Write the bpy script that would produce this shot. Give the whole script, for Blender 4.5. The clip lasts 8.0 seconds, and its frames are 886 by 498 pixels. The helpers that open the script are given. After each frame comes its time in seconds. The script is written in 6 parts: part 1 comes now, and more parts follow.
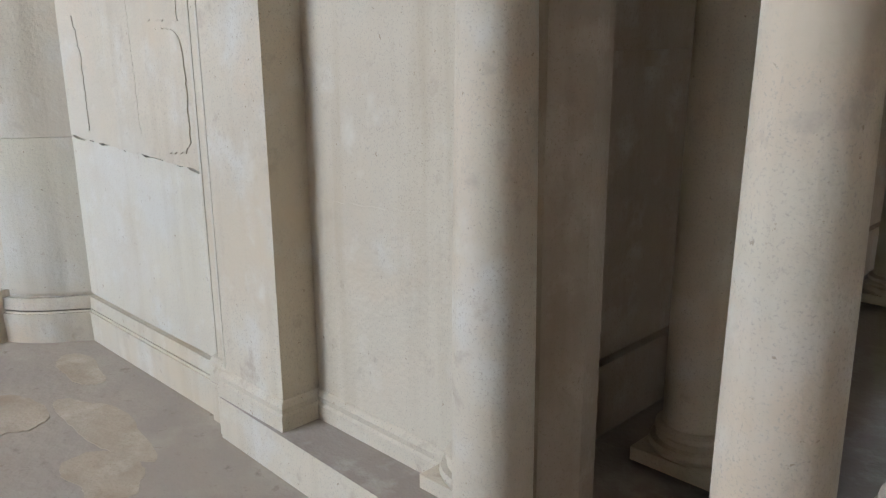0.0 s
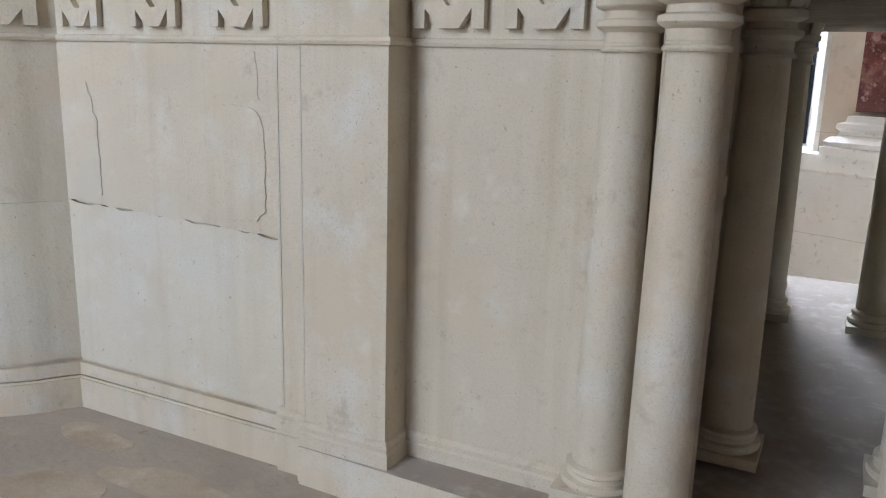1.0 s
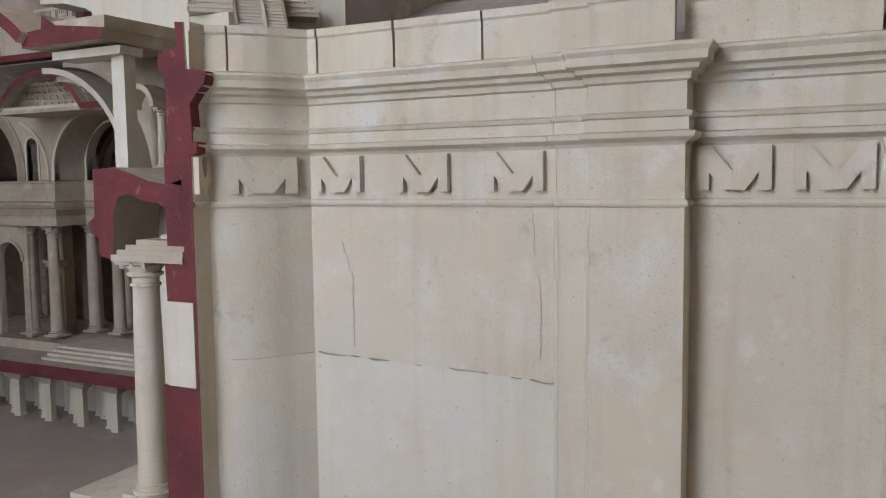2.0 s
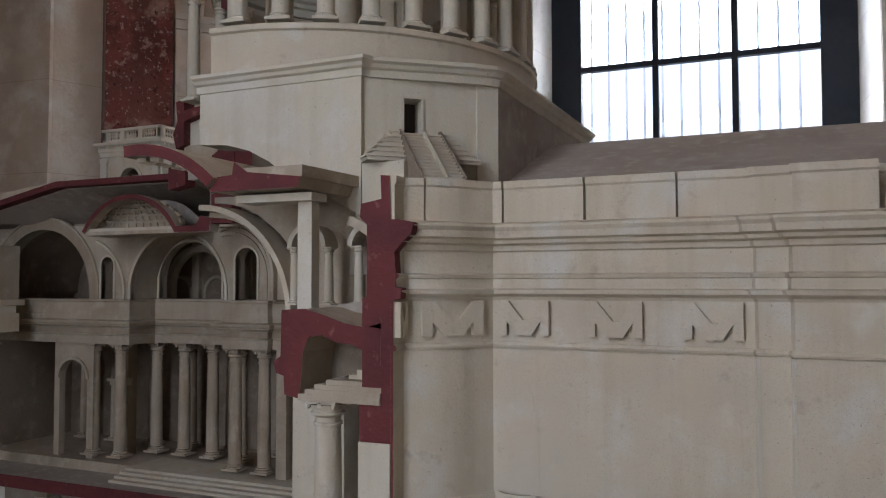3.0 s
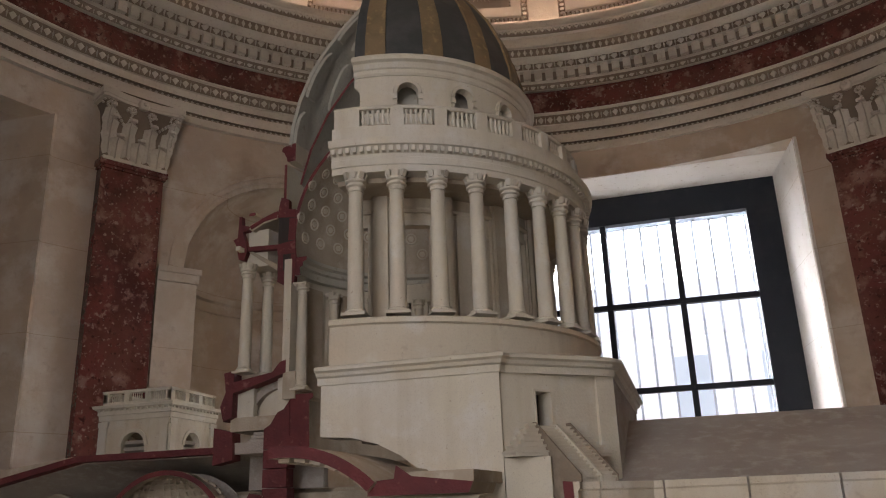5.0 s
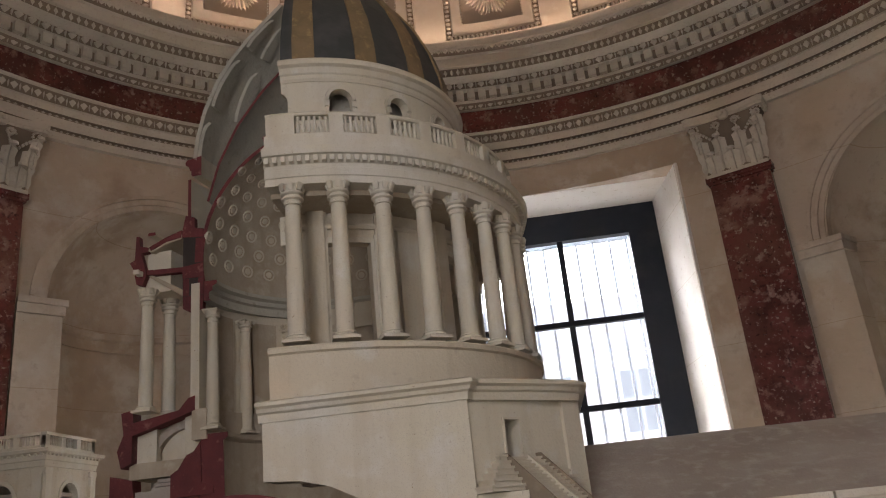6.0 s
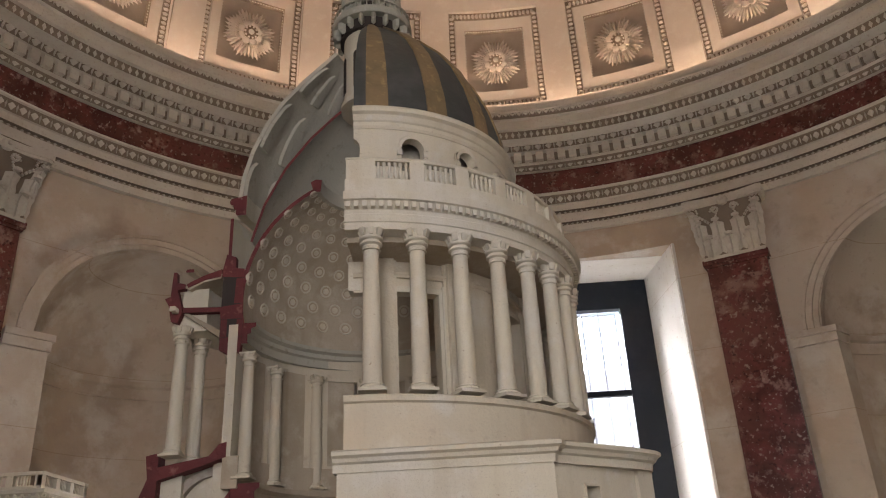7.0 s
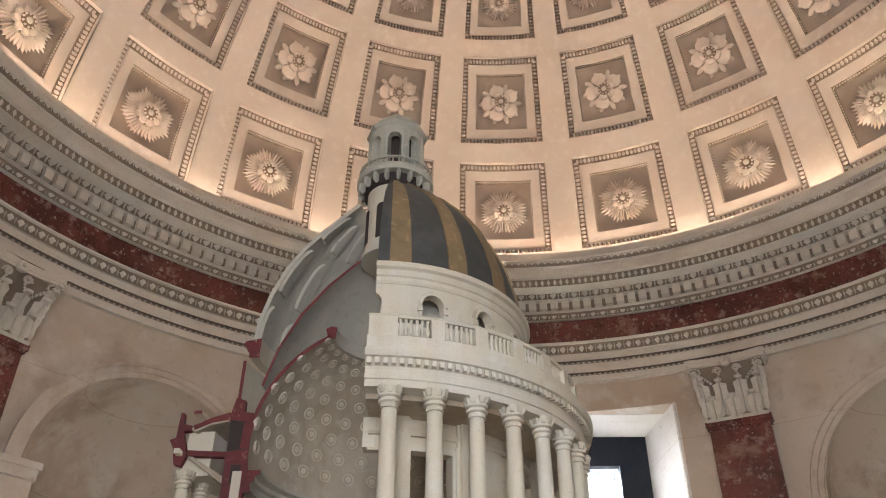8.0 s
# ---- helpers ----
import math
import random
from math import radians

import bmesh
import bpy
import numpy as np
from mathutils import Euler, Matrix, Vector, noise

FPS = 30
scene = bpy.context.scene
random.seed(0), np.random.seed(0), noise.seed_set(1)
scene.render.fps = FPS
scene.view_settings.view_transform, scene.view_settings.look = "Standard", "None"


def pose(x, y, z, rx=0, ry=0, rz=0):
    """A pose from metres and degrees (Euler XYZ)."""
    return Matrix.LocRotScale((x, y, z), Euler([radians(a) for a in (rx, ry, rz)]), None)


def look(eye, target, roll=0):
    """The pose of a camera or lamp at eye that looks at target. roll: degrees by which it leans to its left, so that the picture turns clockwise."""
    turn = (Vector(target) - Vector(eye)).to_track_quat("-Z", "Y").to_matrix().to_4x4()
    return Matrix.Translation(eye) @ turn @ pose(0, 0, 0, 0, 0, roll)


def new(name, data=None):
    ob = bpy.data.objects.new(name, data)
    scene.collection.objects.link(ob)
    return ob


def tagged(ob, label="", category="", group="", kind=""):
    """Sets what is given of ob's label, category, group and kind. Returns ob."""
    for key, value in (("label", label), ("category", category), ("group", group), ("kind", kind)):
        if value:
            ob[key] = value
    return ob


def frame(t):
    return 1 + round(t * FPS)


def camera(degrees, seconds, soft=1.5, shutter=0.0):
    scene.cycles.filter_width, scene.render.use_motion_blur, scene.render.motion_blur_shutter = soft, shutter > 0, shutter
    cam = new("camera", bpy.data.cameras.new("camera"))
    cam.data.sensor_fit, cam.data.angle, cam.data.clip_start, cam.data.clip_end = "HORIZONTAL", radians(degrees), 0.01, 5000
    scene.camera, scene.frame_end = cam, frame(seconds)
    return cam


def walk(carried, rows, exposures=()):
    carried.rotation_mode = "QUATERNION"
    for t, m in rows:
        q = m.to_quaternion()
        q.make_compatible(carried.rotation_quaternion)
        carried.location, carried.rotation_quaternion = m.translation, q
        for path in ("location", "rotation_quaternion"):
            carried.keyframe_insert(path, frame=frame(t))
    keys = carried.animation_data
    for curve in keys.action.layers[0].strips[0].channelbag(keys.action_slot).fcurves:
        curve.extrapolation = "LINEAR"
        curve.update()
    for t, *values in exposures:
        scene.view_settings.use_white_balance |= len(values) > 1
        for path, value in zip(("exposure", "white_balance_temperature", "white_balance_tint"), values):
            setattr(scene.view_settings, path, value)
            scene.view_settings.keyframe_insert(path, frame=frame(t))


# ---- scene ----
# ================= camera =================
cam = camera(57.9, 8.0, soft=1.1)
METRES, EYE, TILT, LEAN, TURN = 2.8, 1.4, 0.0, 0.0, 45.0
ROWS = [
    (0.0, 0.0, 0.0, 0.0, -0.1, -14.99, 0.39),
    (0.5, -0.082, -0.0107, 0.0117, -9.56, -14.23, -0.22),
    (1.0, -0.1804, -0.0335, 0.0302, -17.77, -12.99, -1.46),
    (1.5, -0.2687, -0.0318, 0.0344, -18.52, -10.74, -2.1),
    (2.0, -0.3536, -0.0103, 0.0546, -19.12, -4.83, 0.69),
    (3.5, -0.5583, 0.0373, 0.0988, -21.88, 6.31, -0.68),
    (4.0, -0.5943, 0.061, 0.1161, -21.93, 11.38, -0.17),
    (4.5, -0.6525, 0.0674, 0.134, -24.32, 14.31, 0.95),
    (5.0, -0.7037, 0.0708, 0.1436, -28.39, 18.15, 1.96),
    (6.3, -0.7573, 0.1991, 0.1602, -38.43, 19.59, 5.93),
    (6.5, -0.7738, 0.2177, 0.1542, -37.46, 19.44, 5.9),
    (7.0, -0.8143, 0.2478, 0.1599, -41.99, 24.04, 2.68),
    (7.5, -0.8373, 0.2508, 0.171, -43.38, 31.89, 0.69),
    (8.0, -0.8454, 0.2492, 0.1742, -43.87, 33.75, -0.1),
]
walk(cam, [(t, pose(0, 0, EYE, TILT, LEAN, TURN) @ pose(METRES * x, METRES * y, METRES * z, 90 + pitch, roll, yaw)) for t, x, y, z, yaw, pitch, roll in ROWS],
     exposures=[(0.0, 1.08, 5480, 9), (1.0, 0.82, 5540, 10), (2.0, 0.76, 5660, 12), (3.5, -0.30, 6000, 15), (5.0, -0.20, 6650, 18), (6.5, -0.02, 6740, 17), (7.25, 0.46, 6650, 16), (8.0, 0.86, 6200, 13)])

# ================= light =================
world = bpy.data.worlds.new("sky")
scene.world = world
world.use_nodes = True
wn = world.node_tree
sky = wn.nodes.new("ShaderNodeTexSky")
sky.sky_type, sky.sun_disc = "NISHITA", False
sky.sun_elevation, sky.sun_rotation = radians(50), radians(200)
wn.links.new(sky.outputs[0], wn.nodes["Background"].inputs[0])
wn.nodes["Background"].inputs[1].default_value = 0.12

sun = new("sun", bpy.data.lights.new("sun", "SUN"))
sun.data.energy, sun.data.angle, sun.data.color = 1.0, radians(12), (1, 0.96, 0.9)
sun.matrix_world = look((0, 0, 20), (3.0, 8.0, 0))


def area(name, at, to, w, h, power, colour):
    ob = new(name, bpy.data.lights.new(name, "AREA"))
    ob.data.shape, ob.data.size, ob.data.size_y = "RECTANGLE", w, h
    ob.data.energy, ob.data.color = power, colour
    ob.matrix_world = look(at, to)
    return ob


# daylight in the opening of the window behind the camera
area("daylight_south", (-2.25, -2.85, 2.85), (-1.76, 1.0, 1.6), 1.3, 2.8, 60, (0.98, 0.99, 1.0))

# sky light falling steeply on the north window from outside
area("daylight_north", (-2.2, 9.2, 7.6), (-1.6, 3.0, 2.2), 7.0, 2.6, 3800, (0.93, 0.97, 1.0))

# ================= materials =================
def mat(name, base, rough=0.8, var=(), bump=0.0, bscale=60.0, metal=0.0, spec=0.3, emit=0.0, streak=0.0, joints=0.0):
    """var: (scale, strength, colour) noise layers mixed over the base colour."""
    m = bpy.data.materials.new(name)
    m.use_nodes = True
    nt = m.node_tree
    b = nt.nodes["Principled BSDF"]
    b.inputs["Roughness"].default_value = rough
    b.inputs["Metallic"].default_value = metal
    b.inputs["Specular IOR Level"].default_value = spec
    geo = nt.nodes.new("ShaderNodeNewGeometry")
    col = None
    for i, (sc, lo, hi, c) in enumerate(var):
        n = nt.nodes.new("ShaderNodeTexNoise")
        n.inputs["Scale"].default_value, n.inputs["Detail"].default_value = sc, 5.0
        n.inputs["Roughness"].default_value = 0.6
        nt.links.new(geo.outputs["Position"], n.inputs["Vector"])
        r = nt.nodes.new("ShaderNodeMapRange")
        r.inputs[1].default_value, r.inputs[2].default_value = lo, hi
        nt.links.new(n.outputs[0], r.inputs[0])
        mx = nt.nodes.new("ShaderNodeMix")
        mx.data_type = "RGBA"
        nt.links.new(r.outputs[0], mx.inputs[0])
        if col is None:
            mx.inputs[6].default_value = (*base, 1)
        else:
            nt.links.new(col, mx.inputs[6])
        mx.inputs[7].default_value = (*c, 1)
        col = mx.outputs[2]
    def darken(fac, shade):
        mx = nt.nodes.new("ShaderNodeMix")
        mx.data_type, mx.blend_type = "RGBA", "MULTIPLY"
        nt.links.new(fac, mx.inputs[0])
        nt.links.new(col, mx.inputs[6])
        mx.inputs[7].default_value = (*shade, 1)
        return mx.outputs[2]

    if streak:
        # faint upright runs of grime
        mp = nt.nodes.new("ShaderNodeMapping")
        mp.inputs["Scale"].default_value = (26, 26, 1.6)
        nt.links.new(geo.outputs["Position"], mp.inputs[0])
        n = nt.nodes.new("ShaderNodeTexNoise")
        n.inputs["Scale"].default_value, n.inputs["Detail"].default_value = 1.0, 4.0
        nt.links.new(mp.outputs[0], n.inputs["Vector"])
        r = nt.nodes.new("ShaderNodeMapRange")
        r.inputs[1].default_value, r.inputs[2].default_value, r.inputs[4].default_value = 0.5, 0.75, streak
        nt.links.new(n.outputs[0], r.inputs[0])
        col = darken(r.outputs[0], (0.72, 0.66, 0.56))
    if joints:
        # thin level joints between courses
        sp = nt.nodes.new("ShaderNodeSeparateXYZ")
        nt.links.new(geo.outputs["Position"], sp.inputs[0])
        md = nt.nodes.new("ShaderNodeMath")
        md.operation, md.inputs[1].default_value = "MODULO", joints
        nt.links.new(sp.outputs[2], md.inputs[0])
        lt = nt.nodes.new("ShaderNodeMath")
        lt.operation, lt.inputs[1].default_value = "LESS_THAN", 0.0045
        nt.links.new(md.outputs[0], lt.inputs[0])
        col = darken(lt.outputs[0], (0.80, 0.76, 0.70))
    if col is None:
        b.inputs["Base Color"].default_value = (*base, 1)
    else:
        nt.links.new(col, b.inputs["Base Color"])
    if bump:
        n = nt.nodes.new("ShaderNodeTexNoise")
        n.inputs["Scale"].default_value, n.inputs["Detail"].default_value = bscale, 6.0
        nt.links.new(geo.outputs["Position"], n.inputs["Vector"])
        bp = nt.nodes.new("ShaderNodeBump")
        bp.inputs["Strength"].default_value, bp.inputs["Distance"].default_value = bump, 0.01
        nt.links.new(n.outputs[0], bp.inputs["Height"])
        nt.links.new(bp.outputs[0], b.inputs["Normal"])
    if emit:
        b.inputs["Emission Color"].default_value = (*base, 1)
        b.inputs["Emission Strength"].default_value = emit
    return m


PLASTER = mat("aged_plaster", (0.60, 0.535, 0.415), 0.85, [(2.2, 0.44, 0.66, (0.54, 0.47, 0.36)), (7.0, 0.52, 0.70, (0.63, 0.60, 0.53)), (3.6, 0.57, 0.68, (0.60, 0.50, 0.37)), (22, 0.60, 0.72, (0.47, 0.40, 0.31)), (110, 0.665, 0.72, (0.36, 0.29, 0.21)), (420, 0.54, 0.70, (0.46, 0.405, 0.325)), (1.1, 0.52, 0.62, (0.57, 0.52, 0.42)), (4.6, 0.54, 0.68, (0.58, 0.495, 0.365)), (9.0, 0.60, 0.72, (0.63, 0.58, 0.48))], 0.16, 130, streak=0.4)
PLASTER_PALE = mat("pale_plaster", (0.605, 0.554, 0.434), 0.85, [(4.0, 0.44, 0.64, (0.575, 0.515, 0.41)), (2.4, 0.52, 0.64, (0.60, 0.565, 0.485)), (15, 0.54, 0.72, (0.63, 0.60, 0.53)), (60, 0.66, 0.76, (0.45, 0.38, 0.29)), (380, 0.54, 0.70, (0.49, 0.44, 0.36)), (95, 0.67, 0.73, (0.38, 0.31, 0.23))], 0.14, 130, streak=0.3)
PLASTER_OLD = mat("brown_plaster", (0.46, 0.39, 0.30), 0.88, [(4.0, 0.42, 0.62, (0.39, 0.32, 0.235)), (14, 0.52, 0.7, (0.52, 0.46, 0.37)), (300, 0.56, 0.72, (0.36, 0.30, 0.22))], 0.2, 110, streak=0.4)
# this tan also puts shade into the portico wall and the big arch ring
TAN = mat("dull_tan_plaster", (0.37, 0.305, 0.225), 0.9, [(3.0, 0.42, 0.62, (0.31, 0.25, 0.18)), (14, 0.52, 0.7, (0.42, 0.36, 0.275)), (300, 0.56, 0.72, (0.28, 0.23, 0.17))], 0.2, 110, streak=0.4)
# dark plaster that paints shade inside rooms and hollows, and grime on the stair kerbs
SHADE_GRIME = mat("shade_grime_plaster", (0.27, 0.215, 0.16), 0.92, [(4.0, 0.42, 0.62, (0.20, 0.155, 0.11)), (18, 0.52, 0.7, (0.34, 0.28, 0.21))], 0.3, 70)
GREY_PLASTER = mat("grey_dusty_plaster", (0.40, 0.355, 0.31), 0.92, [(3.0, 0.42, 0.62, (0.34, 0.29, 0.245)), (25, 0.5, 0.7, (0.45, 0.41, 0.36))], 0.25, 120)
GROUND = mat("dusty_base", (0.40, 0.345, 0.28), 0.92, [(5.0, 0.5, 0.62, (0.47, 0.42, 0.34)), (2.0, 0.45, 0.6, (0.36, 0.31, 0.26)), (40, 0.6, 0.72, (0.3, 0.25, 0.2))], 0.3, 60)
RED = mat("oxblood_section_paint", (0.145, 0.034, 0.034), 0.75, [(8.0, 0.45, 0.65, (0.105, 0.028, 0.029)), (40, 0.62, 0.74, (0.24, 0.10, 0.085))], 0.35, 80)
SLATE = mat("slate_grey_paint", (0.057, 0.060, 0.056), 0.6, [(10, 0.45, 0.7, (0.085, 0.085, 0.083))], 0.15, 60)
OCHRE = mat("gilded_ochre_paint", (0.225, 0.158, 0.085), 0.5, [(12, 0.42, 0.66, (0.165, 0.12, 0.065)), (40, 0.55, 0.7, (0.32, 0.23, 0.11))], 0.15, 60)
VERDIGRIS = mat("verdigris_paint", (0.40, 0.385, 0.32), 0.8, [(12, 0.45, 0.65, (0.34, 0.345, 0.28)), (40, 0.55, 0.7, (0.46, 0.44, 0.38))], 0.2, 100)
SHELL = mat("greenish_grey_shell", (0.42, 0.40, 0.335), 0.85, [(6, 0.42, 0.65, (0.48, 0.45, 0.37)), (30, 0.58, 0.72, (0.34, 0.31, 0.25))], 0.25, 80)
# near-black that stands in for the shade inside openings
DARK = mat("void_shade", (0.05, 0.04, 0.035), 0.95)
STONE = mat("limestone_wall", (0.53, 0.455, 0.37), 0.8, [(0.9, 0.42, 0.62, (0.45, 0.36, 0.27)), (1.7, 0.54, 0.66, (0.40, 0.32, 0.245)), (3.5, 0.5, 0.68, (0.57, 0.52, 0.45)), (12, 0.58, 0.72, (0.44, 0.37, 0.30)), (70, 0.66, 0.75, (0.36, 0.29, 0.23))], 0.2, 40, joints=0.58)
STONE_PALE = mat("pale_limestone", (0.77, 0.74, 0.69), 0.8, [(2.0, 0.44, 0.64, (0.71, 0.67, 0.61)), (25, 0.6, 0.75, (0.5, 0.44, 0.36))], 0.15, 40, joints=0.58)
STUCCO = mat("cornice_stucco", (0.58, 0.535, 0.46), 0.82, [(3.0, 0.44, 0.64, (0.52, 0.47, 0.39)), (50, 0.55, 0.75, (0.45, 0.39, 0.32))], 0.2, 80)
# darker stucco paints recess shade behind cornice carving and capital leaves
STUCCO_DEEP = mat("carving_recess_shade", (0.22, 0.175, 0.135), 0.88, [(6.0, 0.44, 0.64, (0.24, 0.195, 0.15))], 0.2, 80)
COFFER = mat("dome_stucco", (0.62, 0.54, 0.465), 0.82, [(1.5, 0.44, 0.64, (0.58, 0.49, 0.41)), (12, 0.5, 0.7, (0.65, 0.585, 0.51))], 0.15, 60)
# two darker stuccos paint depth shade into the coffer panels and borders
COFFER_DEEP = mat("coffer_recess_shade", (0.44, 0.365, 0.30), 0.85, [(3, 0.44, 0.64, (0.38, 0.31, 0.25))], 0.2, 60)
COFFER_LINE = mat("coffer_border_shade", (0.34, 0.265, 0.20), 0.88, [(8, 0.44, 0.64, (0.20, 0.15, 0.11))], 0.2, 60)
MARBLE = mat("red_marble", (0.080, 0.022, 0.020), 0.25, [(1.3, 0.48, 0.62, (0.14, 0.052, 0.04)), (5.0, 0.45, 0.62, (0.15, 0.042, 0.036)), (3.4, 0.57, 0.66, (0.235, 0.125, 0.10)), (8.5, 0.58, 0.66, (0.235, 0.13, 0.11)), (24.0, 0.60, 0.66, (0.27, 0.17, 0.145)), (30, 0.58, 0.68, (0.055, 0.016, 0.016)), (48, 0.63, 0.68, (0.30, 0.21, 0.185))], 0.0, 10, spec=0.5)
IRON = mat("blue_black_paint", (0.012, 0.016, 0.026), 0.45, [(6, 0.5, 0.7, (0.02, 0.024, 0.034))])
GUARD = mat("pale_guard_bars", (0.85, 0.87, 0.9), 0.5)
# translucency added so the backlit bars pale as if in glare
_t = GUARD.node_tree.nodes.new("ShaderNodeBsdfTranslucent")
_t.inputs[0].default_value = (0.72, 0.78, 0.85, 1)
_x = GUARD.node_tree.nodes.new("ShaderNodeMixShader")
_x.inputs[0].default_value = 0.30
GUARD.node_tree.links.new(GUARD.node_tree.nodes["Principled BSDF"].outputs[0], _x.inputs[1])
GUARD.node_tree.links.new(_t.outputs[0], _x.inputs[2])
GUARD.node_tree.links.new(_x.outputs[0], GUARD.node_tree.nodes["Material Output"].inputs[0])
FLOOR = mat("stone_floor", (0.42, 0.37, 0.31), 0.6, [(2, 0.42, 0.62, (0.36, 0.31, 0.26))], 0.1, 30)
WOOD = mat("painted_plinth", (0.45, 0.40, 0.34), 0.7, [(3, 0.45, 0.65, (0.40, 0.35, 0.29))], 0.1, 50)
# the far house glows in place of daylight falling on it
FACADE = mat("far_facade_glow", (0.86, 0.87, 0.90), 0.9, emit=1.15)
FACADE_WIN = mat("far_window_glow", (0.66, 0.75, 0.85), 0.5, emit=0.85)
SKYGLOW = mat("bright_overcast", (0.93, 0.97, 1.0), 1.0, emit=14.0)
COVE = mat("cove_lamp", (1.0, 0.80, 0.60), 1.0, emit=25.0*0.88)
GLASS = bpy.data.materials.new("clear_glass")
GLASS.use_nodes = True
_b = GLASS.node_tree.nodes["Principled BSDF"]
_b.inputs["Transmission Weight"].default_value, _b.inputs["Roughness"].default_value, _b.inputs["IOR"].default_value = 1.0, 0.0, 1.02


# ================= mesh helpers =================
class Geo:
    """Gathers vertices and faces for one mesh."""

    def __init__(self):
        self.v, self.f, self.m = [], [], []

    def add(self, verts, faces, mi=0):
        k = len(self.v)
        self.v += [tuple(p) for p in verts]
        for f in faces:
            self.f.append([k + i for i in f])
            self.m.append(mi)
        return self

    def box(self, x0, y0, z0, x1, y1, z1, mi=0, front=None):
        v = [(x0, y0, z0), (x1, y0, z0), (x1, y1, z0), (x0, y1, z0), (x0, y0, z1), (x1, y0, z1), (x1, y1, z1), (x0, y1, z1)]
        self.add(v, [(0, 3, 2, 1), (4, 5, 6, 7), (1, 2, 6, 5), (2, 3, 7, 6), (3, 0, 4, 7)], mi)
        self.add([v[0], v[1], v[5], v[4]], [(0, 1, 2, 3)], mi if front is None else front)
        return self

    def prism(self, poly, at, mi=0, front=None, back=None):
        """poly: 2D outline; at(u, v, k) gives the 3D point, k = 0 front, 1 back."""
        n = len(poly)
        a = [at(u, v, 0) for u, v in poly]
        b = [at(u, v, 1) for u, v in poly]
        self.add(a + b, [(i, (i + 1) % n, n + (i + 1) % n, n + i) for i in range(n)], mi)
        self.add(a, [list(range(n))[::-1]], mi if front is None else front)
        self.add(b, [list(range(n))], mi if back is None else back)
        return self

    def prism_y(self, poly, y0, y1, mi=0, front=None):
        return self.prism(poly, lambda u, v, k: (u, (y0, y1)[k], v), mi, front)

    def prism_x(self, poly, x0, x1, mi=0, front=None):
        return self.prism(poly, lambda u, v, k: ((x0, x1)[k], u, v), mi, front)

    def prism_z(self, poly, z0, z1, mi=0, top=None):
        return self.prism(poly, lambda u, v, k: (u, v, (z0, z1)[k]), mi, None, top)

    def lathe(self, prof, c=(0, 0), a0=0.0, a1=360.0, n=48, mi=0, cap=None, closed=True, mis=None):
        """Turns the (r, z) outline round c from a0 to a1 degrees."""
        full = abs(a1 - a0 - 360) < 1e-6
        steps = n if full else n + 1
        k = len(prof)
        vs = []
        for i in range(steps):
            a = radians(a0 + (a1 - a0) * i / n)
            ca, sa = math.cos(a), math.sin(a)
            vs += [(c[0] + r * ca, c[1] + r * sa, z) for r, z in prof]
        base = len(self.v)
        self.v += vs
        segs = k if closed else k - 1
        for i in range(n):
            p, q = i * k, ((i + 1) % steps) * k
            for j in range(segs):
                jn = (j + 1) % k
                self.f.append([base + p + j, base + q + j, base + q + jn, base + p + jn])
                self.m.append(mi if mis is None else mis[j])
        if not full and closed and cap is not None:
            self.f.append([base + j for j in range(k)])
            self.m.append(cap)
            self.f.append([base + n * k + j for j in reversed(range(k))])
            self.m.append(cap)
        return self

    def sweep(self, path, prof, mi=0, cap=None):
        """Carries the closed (offset, z) outline along a plan path; offset grows to the right of the way."""
        n, k = len(path), len(prof)
        dirs = []
        for i in range(n - 1):
            d = Vector((path[i + 1][0] - path[i][0], path[i + 1][1] - path[i][1]))
            dirs.append(d.normalized())
        base = len(self.v)
        for i in range(n):
            d0, d1 = dirs[max(i - 1, 0)], dirs[min(i, n - 2)]
            n0, n1 = Vector((d0.y, -d0.x)), Vector((d1.y, -d1.x))
            s = (n0 + n1)
            s = s / max(0.2, s.dot(n0)) if s.length > 1e-6 else n0
            self.v += [(path[i][0] + s.x * o, path[i][1] + s.y * o, z) for o, z in prof]
        for i in range(n - 1):
            for j in range(k):
                jn = (j + 1) % k
                self.f.append([base + i * k + j, base + i * k + jn, base + (i + 1) * k + jn, base + (i + 1) * k + j])
                self.m.append(mi)
        for e, order in ((0, range(k)), (n - 1, reversed(range(k)))):
            self.f.append([base + e * k + j for j in order])
            self.m.append(mi if cap is None else cap)
        return self

    def blob(self, p, sx, sy, sz, axes=None, mi=0, n=6, rows=3, half=False):
        """A small rounded lump at p."""
        ax = axes or (Vector((1, 0, 0)), Vector((0, 1, 0)), Vector((0, 0, 1)))
        p = Vector(p)
        lo = 0.0 if half else -math.pi / 2
        vs = []
        for i in range(rows + 1):
            e = lo + (math.pi / 2 - lo) * i / rows
            for j in range(n):
                a = 2 * math.pi * j / n
                vs.append(p + ax[0] * (sx * math.cos(e) * math.cos(a)) + ax[1] * (sy * math.cos(e) * math.sin(a)) + ax[2] * (sz * math.sin(e)))
        fs = [(i * n + j, i * n + (j + 1) % n, (i + 1) * n + (j + 1) % n, (i + 1) * n + j) for i in range(rows) for j in range(n)]
        return self.add(vs, fs, mi)

    def mesh(self, name, mats, smooth=None):
        me = bpy.data.meshes.new(name)
        me.from_pydata(self.v, [], self.f)
        for m in mats:
            me.materials.append(m)
        me.polygons.foreach_set("material_index", self.m)
        bm = bmesh.new()
        bm.from_mesh(me)
        bmesh.ops.remove_doubles(bm, verts=bm.verts, dist=1e-5)
